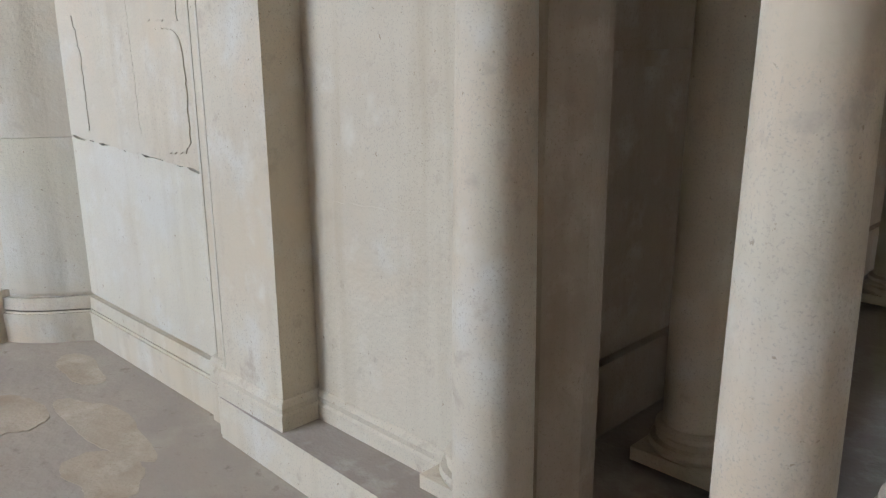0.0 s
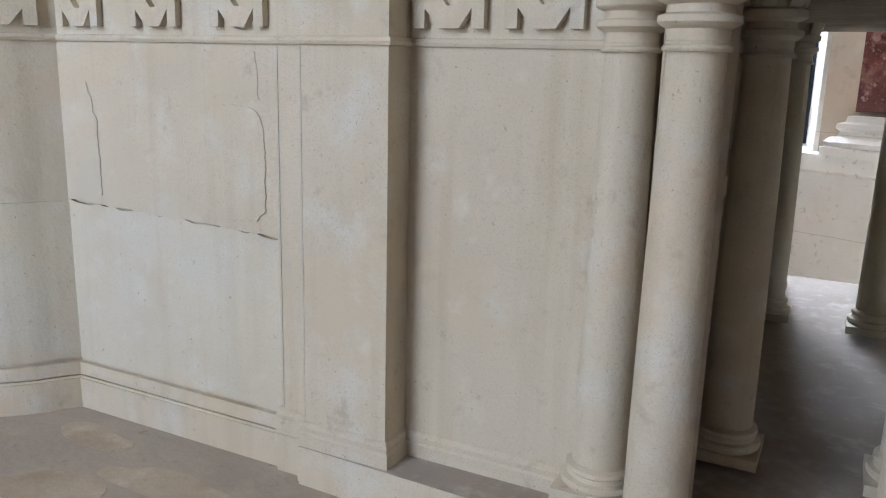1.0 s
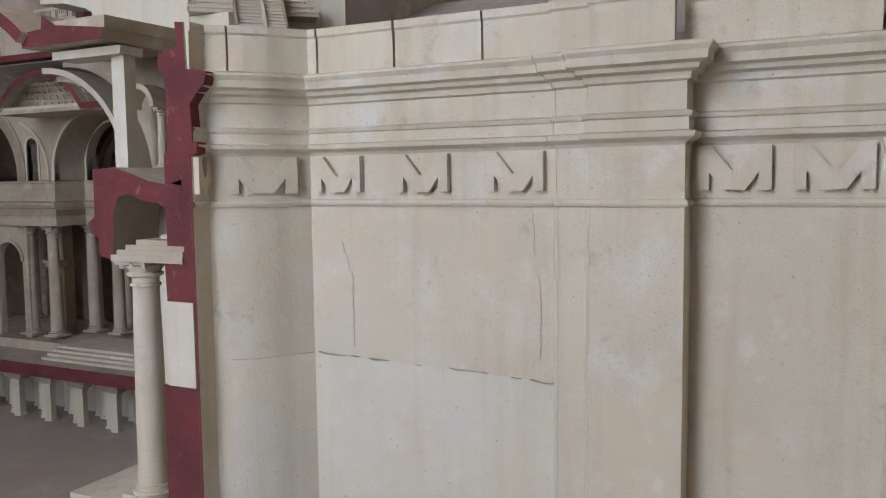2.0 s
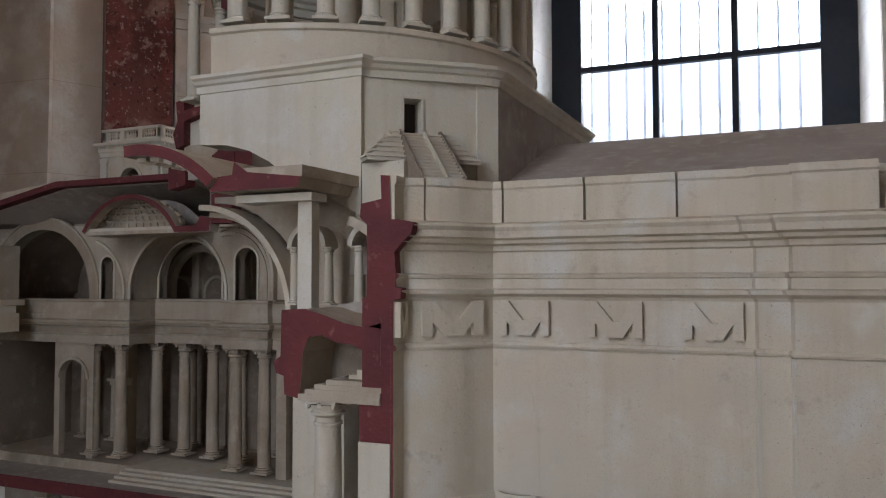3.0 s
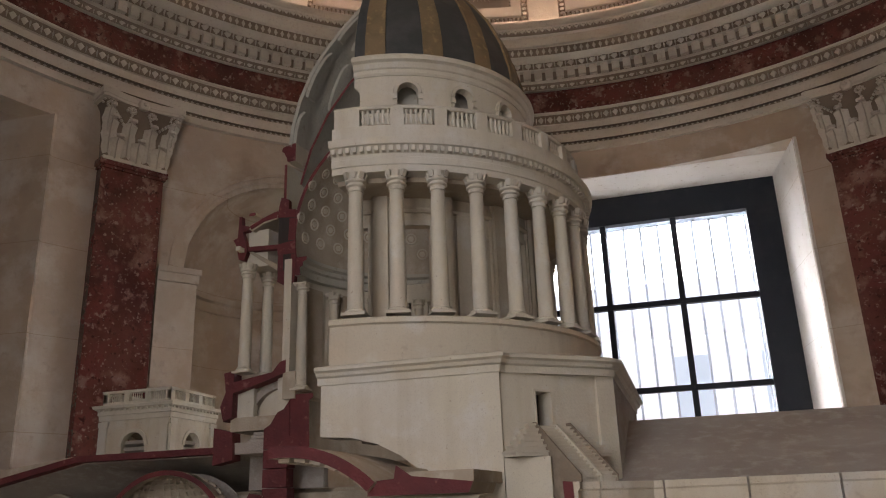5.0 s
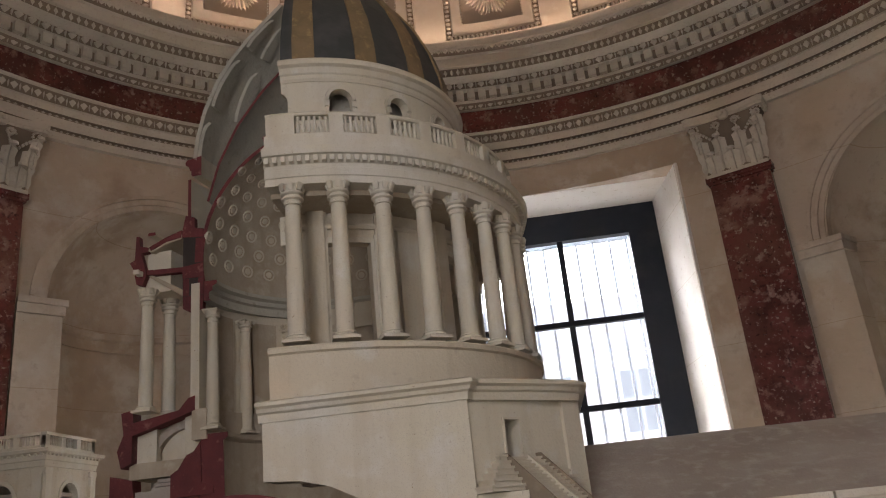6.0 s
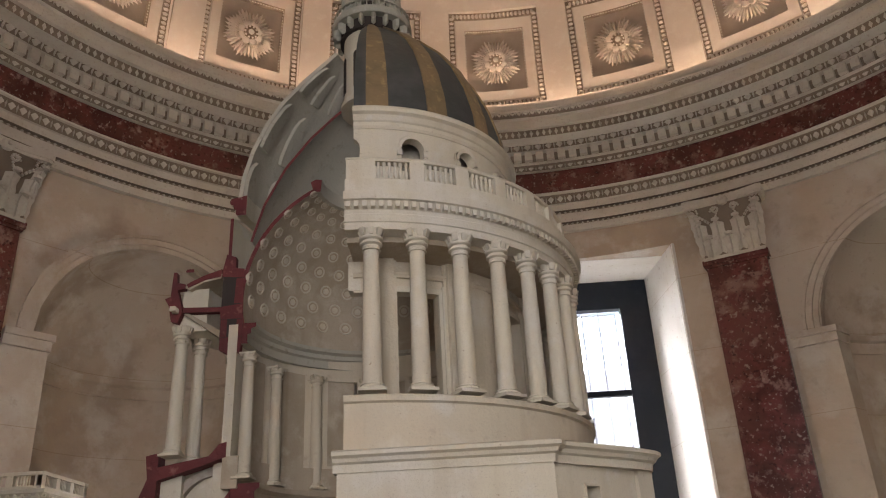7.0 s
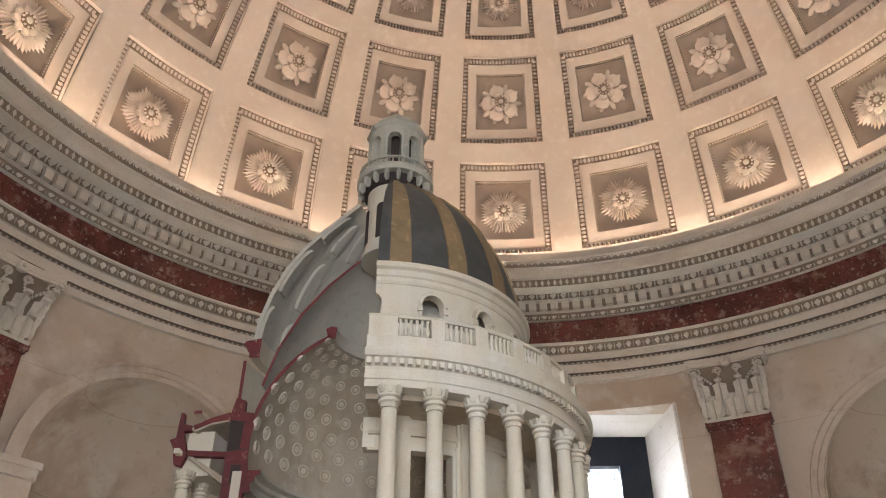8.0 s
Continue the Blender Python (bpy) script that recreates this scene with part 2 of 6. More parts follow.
        bmesh.ops.recalc_face_normals(bm, faces=bm.faces)
        if smooth is not None:
            for f in bm.faces:
                f.smooth = True
            for e in bm.edges:
                if len(e.link_faces) == 2 and e.calc_face_angle(0) > radians(smooth):
                    e.smooth = False
        bm.to_mesh(me)
        bm.free()
        return me


def part(name, geo, material, parent, label="", smooth=None):
    mats = material if isinstance(material, (list, tuple)) else [material]
    ob = new(name, geo.mesh(name, mats, smooth) if isinstance(geo, Geo) else geo)
    if parent is not None:
        ob.parent = parent
    if label:
        ob["label"] = label
    return ob


def at_place(name, data, parent, x, y, z, rz=0.0):
    ob = new(name, data)
    ob.parent = parent
    ob.matrix_basis = pose(x, y, z, 0, 0, rz)
    return ob


def thing(name, label, category, group="", kind=""):
    ob = new(name)
    ob.empty_display_size = 0.1
    return tagged(ob, label, category, group, kind)


def arch_pts(cx, zs, r, a0, a1, n):
    return [(cx + r * math.cos(radians(a0 + (a1 - a0) * i / n)), zs + r * math.sin(radians(a0 + (a1 - a0) * i / n))) for i in range(n + 1)]


# ================= the rotunda =================
RC, RR = (-1.76, 1.17), 3.74


def polar(az, r, z=None):
    a = radians(az)
    p = (RC[0] + r * math.cos(a), RC[1] + r * math.sin(a))
    return p if z is None else (*p, z)


WIN = (70.4, 109.4)                     # opening of the window in view
NICHES = [(131.8, 0.76), (44.7, 0.76), (226.6, 0.76), (313.4, 0.76)]
DOORS = [(158.3, 201.7), (250.4, 289.6), (338.3, 361.7 + 20)]
NZ, NR = 3.46, 0.76


def opening(az):
    """Solid stretches of the wall's height at an azimuth."""
    az %= 360
    for lo, hi in [WIN] + DOORS:
        if lo - 1e-6 <= az <= hi + 1e-6 or lo - 1e-6 <= az + 360 <= hi + 1e-6:
            return "rect"
    for c, hw in NICHES:
        d = radians(az - c) * RR
        if abs(d) < NR - 1e-4:
            return NZ + math.sqrt(NR * NR - d * d)
    return None


g = Geo()
marks = sorted(set([round(a * 1.0, 4) for a in range(360)] + [w for p in [WIN] + DOORS for w in (p[0], p[1] % 360)]
                   + [c + math.degrees(NR / RR) * s * f for c, _ in NICHES for s in (-1, 1) for f in (1, 0.97, 0.9, 0.8)]))
marks.append(marks[0] + 360)
for a, b in zip(marks, marks[1:]):
    mid = opening((a + b) / 2)
    spans = [(0, 4.7, 4.7)]
    if mid == "rect":
        spans = [(0, 1.03, 1.03), (4.355, 4.7, 4.7)]
    elif mid is not None:
        ta, tb = opening(a), opening(b)
        ta = NZ if not isinstance(ta, float) else ta
        tb = NZ if not isinstance(tb, float) else tb
        spans = [(0, 1.03, 1.03), ((ta, tb), 4.7, 4.7)]
    for lo, ha, hb in spans:
        la, lb = lo if isinstance(lo, tuple) else (lo, lo)
        v = [polar(a, RR, la), polar(b, RR, lb), polar(b, RR, hb), polar(a, RR, ha),
             polar(a, RR + 0.35, la), polar(b, RR + 0.35, lb), polar(b, RR + 0.35, hb), polar(a, RR + 0.35, ha)]
        g.add(v, [(0, 1, 2, 3), (7, 6, 5, 4), (0, 4, 5, 1), (3, 2, 6, 7), (0, 3, 7, 4), (1, 5, 6, 2)])
wall = tagged(part("wall_rotunda", g, STONE, None), "curved limestone rotunda wall with arched niches", "wall", kind="structure")

g = Geo().lathe([(RR + 0.6, -0.1), (RR + 0.6, 0.0), (0.001, 0.0), (0.001, -0.1)], RC, n=72)
tagged(part("floor", g, FLOOR, None), "worn stone floor of the round room", "floor", kind="structure")

# ledge and dado round the wall
g = Geo().lathe([(RR + 0.02, 0.0), (RR - 0.10, 0.0), (RR - 0.10, 0.12), (RR - 0.07, 0.15), (RR - 0.07, 0.93), (RR - 0.10, 0.95), (RR - 0.12, 1.0), (RR - 0.12, 1.045), (RR - 0.02, 1.05), (RR + 0.02, 1.05)], RC, n=96)
tagged(part("baseboard", g, STONE_PALE, None, smooth=25), "grey stone dado with a white ledge on top", "dado", kind="structure")


# ---- pilasters ----
def cap_geo():
    """A leafy pilaster capital, 0.44 wide and 0.48 high, in front of y = 0; x along the wall, -y into the room."""
    w, h = 0.21, 0.47
    g = Geo()
    rows = [(0.0, w, 0.10), (0.10, w + 0.005, 0.105), (0.25, w + 0.01, 0.115), (0.36, w + 0.025, 0.135), (0.405, w + 0.05, 0.16)]
    vs = []
    for z, hw, d in rows:
        vs += [(-hw, 0, z), (-hw, -d, z), (hw, -d, z), (hw, 0, z)]
    fs = [(i * 4 + j, i * 4 + j + 1, i * 4 + j + 5, i * 4 + j + 4) for i in range(4) for j in range(3)]
    # bell in the shade-dark stucco so the leaves stand out
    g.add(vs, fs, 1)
    # abacus with a hollow front
    ab = [(-w - 0.075, 0.0), (-w - 0.075, -0.19), (-w - 0.045, -0.20), (-0.12, -0.165), (0, -0.155), (0.12, -0.165), (w + 0.045, -0.20), (w + 0.075, -0.19), (w + 0.075, 0.0)]
    g.prism_z(ab, 0.405, 0.425)
    g.prism_z([(x * 1.03, y * 1.03) for x, y in ab], 0.425, h)
    g.blob((0, -0.165, 0.425), 0.045, 0.03, 0.045, n=8, rows=4)
    g.blob((0, -0.195, 0.425), 0.018, 0.012, 0.018)

    def leaf(x, z0, hgt, wd, y0, lean):
        n = 7
        for s in (-1, 1):
            vs = []
            for i in range(n):
                f = i / (n - 1)
                curl = lean * f * f + (0.035 * max(0, f - 0.7) / 0.3)
                zz = z0 + hgt * (f if f < 0.85 else 0.85 + (f - 0.85) * 0.2 - (f - 0.85) * 0.3)
                half = wd * (0.55 + 0.45 * math.sin(min(1, f * 1.25) * math.pi * 0.5)) * (1.0 if f < 0.75 else 1 - (f - 0.75) * 2.0)
                half *= 1.0 if i % 2 else 0.78
                vs += [(x, y0 - curl - 0.014, zz), (x + s * half, y0 - curl + 0.006, zz - 0.01)]
            g.add(vs, [(i * 2, i * 2 + 1, i * 2 + 3, i * 2 + 2) for i in range(n - 1)])
        vs = []
        for i in range(n):
            f = i / (n - 1)
            curl = lean * f * f + (0.035 * max(0, f - 0.7) / 0.3)
            zz = z0 + hgt * (f if f < 0.85 else 0.85 - (f - 0.85) * 0.1)
            vs += [(x - 0.006, y0 - curl - 0.014, zz), (x, y0 - curl - 0.026, zz), (x + 0.006, y0 - curl - 0.014, zz)]
        g.add(vs, [(i * 3 + j, i * 3 + j + 1, i * 3 + j + 4, i * 3 + j + 3) for i in range(n - 1) for j in (0, 1)])
        g.blob((x, y0 - lean - 0.045, z0 + hgt * 0.86), wd * 0.55, 0.02, 0.018)

    for x in (-0.145, 0.0, 0.145):
        leaf(x, 0.0, 0.17, 0.064, -0.105, 0.035)
    for x in (-0.20, -0.073, 0.073, 0.20):
        leaf(x, 0.03, 0.28, 0.060, -0.108, 0.048)
    for s in (-1, 1):
        # corner and middle scrolls
        for cx, cz, r, yy in ((s * (w + 0.02), 0.36, 0.05, -0.17), (s * 0.07, 0.365, 0.032, -0.145)):
            for k in range(14):
                a = k * 0.62
                rr = r * (1 - k / 17)
                g.blob((cx + s * rr * math.cos(a), yy - 0.004 * k * 0.3, cz + rr * math.sin(a)), 0.012, 0.016, 0.012, n=5, rows=2)
        for k in range(8):
            f = k / 7
            g.blob((s * (0.10 + 0.12 * f), -0.125 - 0.05 * f, 0.24 + 0.15 * f - 0.04 * f * f), 0.014, 0.014, 0.016, n=5, rows=2)
            g.blob((s * (0.10 - 0.05 * f), -0.125 - 0.02 * f, 0.24 + 0.14 * f), 0.011, 0.012, 0.014, n=5, rows=2)
        leaf(s * 0.225, 0.18, 0.18, 0.045, -0.13, 0.06)
    g.box(-w - 0.012, -0.115, -0.012, w + 0.012, 0, 0.012)
    return g


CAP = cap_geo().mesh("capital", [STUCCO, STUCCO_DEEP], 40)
g = Geo()
g.box(-0.215, -0.085, 0.0, 0.215, 0.02, 2.83)
g.box(-0.235, -0.11, 2.79, 0.235, 0.02, 2.83)
g.box(-0.225, -0.10, 2.77, 0.225, 0.02, 2.79)
SHAFT = g.mesh("shaft", [MARBLE])
g = Geo()
prof = [(0.33, 0.0), (0.33, 0.045), (0.315, 0.05), (0.32, 0.075), (0.30, 0.10), (0.27, 0.105), (0.262, 0.13), (0.28, 0.15), (0.275, 0.175), (0.245, 0.185), (0.24, 0.215), (0.222, 0.22)]
vs = []
for hw, z in prof:
    d = hw - 0.215 + 0.085
    vs += [(-hw, 0.03, z), (-hw, -d, z), (hw, -d, z), (hw, 0.03, z)]
g.add(vs, [(i * 4 + j, i * 4 + j + 1, i * 4 + j + 5, i * 4 + j + 4) for i in range(len(prof) - 1) for j in range(3)])
BASE = g.mesh("base", [STONE_PALE])
for az in (63.3, 113.2, 150.1, 26.2, 209.9, 243.3, 296.7, 330.1):
    e = thing("pilaster", "dark red marble pilaster with a carved leafy stone capital", "pilaster", "pilasters round the rotunda", "structure")
    e.matrix_basis = pose(*polar(az, RR, 0), 0, 0, az - 90)
    at_place("shaft", SHAFT, e, 0, 0, 1.29)
    at_place("capital", CAP, e, 0, 0, 4.125)
    at_place("base", BASE, e, 0, 0, 1.05)

# ---- niches ----
for c, hw in NICHES:
    e = thing("niche", "shallow arched stone niche with a half dome", "niche", "niches round the rotunda", "structure")
    g = Geo()
    n, vs, fs = 20, [], []
    zs = [1.05] + [NZ * i / 4 + 1.05 * (1 - i / 4) for i in range(1, 5)]
    for z in zs:
        vs += [(NR * math.cos(math.pi * i / n), NR * 0.92 * math.sin(math.pi * i / n), z) for i in range(n + 1)]
    m = 8
    for k in range(1, m + 1):
        el = math.pi / 2 * k / m
        vs += [(NR * math.cos(el) * math.cos(math.pi * i / n), NR * 0.92 * math.cos(el) * math.sin(math.pi * i / n), NZ + NR * math.sin(el)) for i in range(n + 1)]
    rows = len(zs) + m
    fs = [(r * (n + 1) + i, r * (n + 1) + i + 1, (r + 1) * (n + 1) + i + 1, (r + 1) * (n + 1) + i) for r in range(rows - 1) for i in range(n)]
    g.add(vs, fs)
    g.prism_z([(NR * math.cos(math.pi * i / n), NR * 0.92 * math.sin(math.pi * i / n)) for i in range(n + 1)], 1.03, 1.06)
    o = part("hollow", g, STONE, e, smooth=40)
    # unseen boxes added behind the niche to stop outside light leaking in
    g = Geo().box(-1.05, 0.80, 0.0, 1.05, 0.92, 4.7)
    g.box(-1.05, 0.10, 0.0, -0.90, 0.80, 4.7)
    g.box(0.90, 0.10, 0.0, 1.05, 0.80, 4.7)
    g.box(-0.90, 0.12, 4.5, 0.90, 0.80, 4.7)
    part("niche_light_stop", g, STONE, e)
    # ledge at the springing of the half dome
    prof = [(NR + 0.01, NZ - 0.13), (NR - 0.018, NZ - 0.13), (NR - 0.022, NZ - 0.055), (NR - 0.045, NZ - 0.04), (NR - 0.05, NZ - 0.005), (NR + 0.01, NZ)]
    q = len(prof)
    g = Geo()
    g.add([(r * math.cos(math.pi * i / 28), r * 0.92 * math.sin(math.pi * i / 28), z) for i in range(2, 27) for r, z in prof], [(i * q + j, i * q + j + 1, (i + 1) * q + j + 1, (i + 1) * q + j) for i in range(24) for j in range(q - 1)])
    part("ledge", g, STONE, e, smooth=25)
    g = Geo()
    # archivolt in three steps, bent to the wall
    for r0, r1, d in ((NR, NR + 0.035, 0.015), (NR + 0.035, NR + 0.075, 0.03), (NR + 0.075, NR + 0.10, 0.045)):
        k = 36
        vs = []
        for i in range(k + 1):
            a = math.pi * i / k
            for r, dd in ((r0, -0.06), (r0, d), (r1, d), (r1, -0.06)):
                u = r * math.cos(a)
                ins = (u * u) / (2 * RR)
                vs.append((u, -dd - ins, NZ + r * math.sin(a)))
        g.add(vs, [(i * 4 + j, i * 4 + (j + 1) % 4, (i + 1) * 4 + (j + 1) % 4, (i + 1) * 4 + j) for i in range(k) for j in range(4)] + [(0, 1, 2, 3), (k * 4 + 3, k * 4 + 2, k * 4 + 1, k * 4)])
    part("archivolt", g, STONE, e, smooth=30)
    for s in (-1, 1):
        u0, u1 = s * (NR - 0.10), s * (NR + 0.17)
        i0, i1 = u0 * u0 / (2 * RR), u1 * u1 / (2 * RR)
        pl = [(u0, -0.05 - i0), (u1, -0.05 - i1), (u1, 0.1 - i1), (u0, 0.12 - i0)]
        g = Geo().prism_z(pl if s < 0 else pl[::-1], 1.05, NZ - 0.10)
        pl2 = [(u0 - s * 0.012, -0.075 - i0), (u1, -0.075 - i1), (u1, 0.1 - i1), (u0 - s * 0.012, 0.12 - i0)]
        pl3 = [(u0 - s * 0.025, -0.095 - i0), (u1, -0.095 - i1), (u1, 0.1 - i1), (u0 - s * 0.025, 0.12 - i0)]
        g.prism_z(pl2 if s < 0 else pl2[::-1], NZ - 0.10, NZ - 0.04)
        g.prism_z(pl3 if s < 0 else pl3[::-1], NZ - 0.04, NZ)
        part("impost_pier", g, STONE, e)
    e.matrix_basis = pose(*polar(c, RR, 0), 0, 0, c - 90)

# ---- entablature ----
ENT = [(3.80, 4.59), (3.70, 4.59), (3.70, 4.645), (3.716, 4.645), (3.716, 4.667), (3.685, 4.667), (3.685, 4.744), (3.702, 4.744), (3.702, 4.768), (3.67, 4.768), (3.67, 4.822), (3.655, 4.826), (3.625, 4.895), (3.61, 4.902), (3.61, 4.916), (3.74, 4.918)]
# index 1 colours shade into the grooves behind the carved rows
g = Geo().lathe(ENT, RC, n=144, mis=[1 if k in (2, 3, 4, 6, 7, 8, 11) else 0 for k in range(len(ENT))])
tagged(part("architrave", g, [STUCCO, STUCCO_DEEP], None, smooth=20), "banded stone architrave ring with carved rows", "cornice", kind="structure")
g = Geo().lathe([(3.80, 4.914), (3.70, 4.914), (3.70, 5.16), (3.80, 5.16)], RC, n=144)
tagged(part("frieze", g, MARBLE, None, smooth=20), "dark red marble frieze band", "frieze", kind="structure")
COR = [(3.80, 5.158), (3.66, 5.158), (3.63, 5.20), (3.60, 5.21), (3.60, 5.285), (3.55, 5.295), (3.52, 5.33), (3.46, 5.345), (3.43, 5.35), (3.43, 5.42), (3.40, 5.425), (3.395, 5.50),
       (3.37, 5.51), (3.35, 5.54), (3.33, 5.555), (3.33, 5.57), (3.335, 5.62), (3.36, 5.625), (3.52, 5.635), (3.56, 5.60), (3.80, 5.60)]
# index 1 again darkens the hollows as shade would
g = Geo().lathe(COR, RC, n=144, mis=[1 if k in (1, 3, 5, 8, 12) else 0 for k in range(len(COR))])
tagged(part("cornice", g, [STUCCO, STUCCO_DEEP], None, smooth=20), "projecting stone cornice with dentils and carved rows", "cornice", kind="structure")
g = Geo()
nd = 246
for i in range(nd):
    az = 360 * i / nd
    a0, a1 = az - 0.50, az + 0.50
    v = [polar(a0, 3.56, 5.212), polar(a1, 3.56, 5.212), polar(a1, 3.61, 5.212), polar(a0, 3.61, 5.212),
         polar(a0, 3.56, 5.29), polar(a1, 3.56, 5.29), polar(a1, 3.61, 5.29), polar(a0, 3.61, 5.29)]
    g.add(v, [(0, 3, 2, 1), (0, 1, 5, 4), (1, 2, 6, 5), (3, 0, 4, 7)])
tagged(part("dentil_course", g, STUCCO, None), "row of small square stone dentils", "dentils", kind="stuff")


def bead_row(name, count, r, z, sa, sr, sz, label, mt=STUCCO, n=5, rows=2, arrow=False):
    g = Geo()
    for i in range(count):
        az = 360 * i / count
        a = radians(az)
        ax = (Vector((-math.sin(a), math.cos(a), 0)), Vector((math.cos(a), math.sin(a), 0)), Vector((0, 0, 1)))
        g.blob(polar(az, r, z), sa, sr, sz, ax, n=n, rows=rows)
        if arrow:
            b = radians(az + 180 / count)
            ax = (Vector((-math.sin(b), math.cos(b), 0)), Vector((math.cos(b), math.sin(b), 0)), Vector((0, 0, 1)))
            g.blob(polar(az + 180 / count, r, z), sa * 0.25, sr * 0.8, sz * 1.1, ax, n=4, rows=2)
    tagged(part(name, g, mt, None, smooth=60), label, "moulding", kind="stuff")


bead_row("bead_moulding", 560, 3.704, 4.656, 0.012, 0.012, 0.0085, "row of small carved stone beads", n=4)
bead_row("bead_moulding", 520, 3.690, 4.756, 0.014, 0.013, 0.0095, "row of carved stone beads", n=4)
bead_row("leaf_moulding", 300, 3.636, 4.860, 0.026, 0.02, 0.034, "row of upright carved stone leaves", arrow=True)
bead_row("leaf_moulding", 280, 3.65, 5.18, 0.03, 0.016, 0.022, "row of carved stone leaves", arrow=True)
bead_row("egg_moulding", 250, 3.525, 5.315, 0.03, 0.03, 0.034, "egg and dart carved stone row", arrow=True)
bead_row("flute_moulding", 420, 3.43, 5.385, 0.016, 0.012, 0.034, "row of small upright stone flutes", n=4)
bead_row("leaf_moulding", 380, 3.345, 5.535, 0.02, 0.014, 0.02, "row of small carved stone leaves", arrow=True)

# warm lamps hidden in the cove behind the cornice
g = Geo().lathe([(3.60, 5.615), (3.56, 5.615), (3.56, 5.63), (3.60, 5.63)], RC, n=96)
tagged(part("cove_light", g, COVE, None), "warm strip lamp hidden behind the cornice", "lamp")

# ---- coffered dome ----
ZS, DR = 5.72, 3.66
NA = 21
STEP = 360 / NA
ROWSD = []
el = 9.4
edge = 1.9
for k in range(6):
    hh = 7.45 * math.cos(radians(el))
    ROWSD.append((el, hh))
    el = el + hh + 3.0 * math.cos(radians(el)) + 7.45 * math.cos(radians(el + 15))


def dome_p(az, e, d=0.0):
    a, b = radians(az), radians(e)
    r = DR + d
    return Vector((RC[0] + r * math.cos(b) * math.cos(a), RC[1] + r * math.cos(b) * math.sin(a), ZS + r * math.sin(b)))


g = Geo()
AZ0 = 89.5
grid_e = [-3.0]
for e, h in ROWSD:
    grid_e += [e - h, e + h]
grid_e.append(87)
for j in range(NA):
    ac = AZ0 + j * STEP
    hw = 6.55
    for k in range(len(grid_e) - 1):
        e0, e1 = grid_e[k], grid_e[k + 1]
        # strip between two coffers
        for a0, a1 in ((ac + hw, ac + STEP / 2), (ac + STEP / 2, ac + STEP - hw)):
            g.add([dome_p(a0, e0), dome_p(a1, e0), dome_p(a1, e1), dome_p(a0, e1)], [(0, 1, 2, 3)])
        if k % 2 == 0:
            for q in range(4):
                a0, a1 = ac - hw + q * hw / 2, ac - hw + (q + 1) * hw / 2
                g.add([dome_p(a0, e0), dome_p(a1, e0), dome_p(a1, e1), dome_p(a0, e1)], [(0, 1, 2, 3)])
    for k, (e, h) in enumerate(ROWSD):
        # stepped recess: frame, slope, shelf, slope, ground
        steps = [(1.0, 0.0), (0.985, 0.035), (0.86, 0.055), (0.84, 0.04), (0.64, 0.045), (0.625, 0.115), (0.0, 0.12)]
        rings = []
        for f, d in steps[:-1]:
            ring = []
            for s in range(16):
                u = [-1, -.5, 0, .5, 1, 1, 1, 1, 1, .5, 0, -.5, -1, -1, -1, -1][s]
                v = [-1, -1, -1, -1, -1, -.5, 0, .5, 1, 1, 1, 1, 1, .5, 0, -.5][s]
                ring.append(dome_p(ac + hw * f * u, e + h * f * v, d))
            rings.append(ring)
        for q in range(len(rings) - 1):
            # indices 1 and 3 take the shade-dark stuccos
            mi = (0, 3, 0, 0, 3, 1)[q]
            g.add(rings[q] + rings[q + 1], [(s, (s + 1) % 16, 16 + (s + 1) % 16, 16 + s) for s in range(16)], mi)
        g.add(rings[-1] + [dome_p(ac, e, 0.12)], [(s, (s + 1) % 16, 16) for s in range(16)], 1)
        # carved leaf border and bead line
        sc = math.cos(radians(e))
        O = dome_p(ac, e, 0)
        nrm = (O - Vector((*RC, ZS))).normalized() * -1
        right = Vector((0, 0, 1)).cross(nrm).normalized()
        up = nrm.cross(right)
        if k < 4:
            for f, d, cnt, size, mi in ((0.925, 0.046, 21, 0.024, 0), (0.632, 0.075, 22, 0.008, 2)):
                for s in range(4):
                    for q in range(cnt):
                        w = -1 + 2 * (q + 0.5) / cnt
                        u, v = ((w, -1), (1, w), (-w, 1), (-1, -w))[s]
                        p = dome_p(ac + hw * f * u, e + h * f * v, d - 0.008)
                        tang, nor2 = (right, up) if s % 2 == 0 else (up, right)
                        wid = hw * f * DR * math.pi / 180 * sc / cnt
                        g.blob(p, wid * 0.90, size * 1.1, size * 1.1, (tang, nor2, nrm), mi, n=5 if k < 2 else 4, rows=2)
        # rosette
        c0 = dome_p(ac, e, 0.12)
        R = 0.245 * min(1.0, sc * 1.05)
        if k % 2 == 0:
            layers = [(8, 0.84, 0.56, 0.25, 0.02, 0.03), (8, 0.45, 0.32, 0.15, 0.028, 0.06)]
        else:
            layers = [(10, 0.95, 0.70, 0.12, 0.025, 0.02), (5, 0.84, 0.54, 0.36, 0.045, 0.035), (5, 0.45, 0.30, 0.22, 0.05, 0.06)]
        # darker discs put crevice shade behind the petals and round the eye
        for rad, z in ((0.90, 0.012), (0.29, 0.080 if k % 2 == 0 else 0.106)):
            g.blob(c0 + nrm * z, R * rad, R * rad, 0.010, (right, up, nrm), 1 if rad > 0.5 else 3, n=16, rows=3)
        for cnt, rout, rc, wf, th, lift in layers:
            for q in range(cnt):
                a = 2 * math.pi * (q + (0.5 if rout < 0.9 else 0)) / cnt
                d = right * math.cos(a) + up * math.sin(a)
                t = right * -math.sin(a) + up * math.cos(a)
                g.blob(c0 + d * R * rc + nrm * lift, R * (rout - rc), R * wf, th, (d, t, nrm), 0, n=8, rows=3)
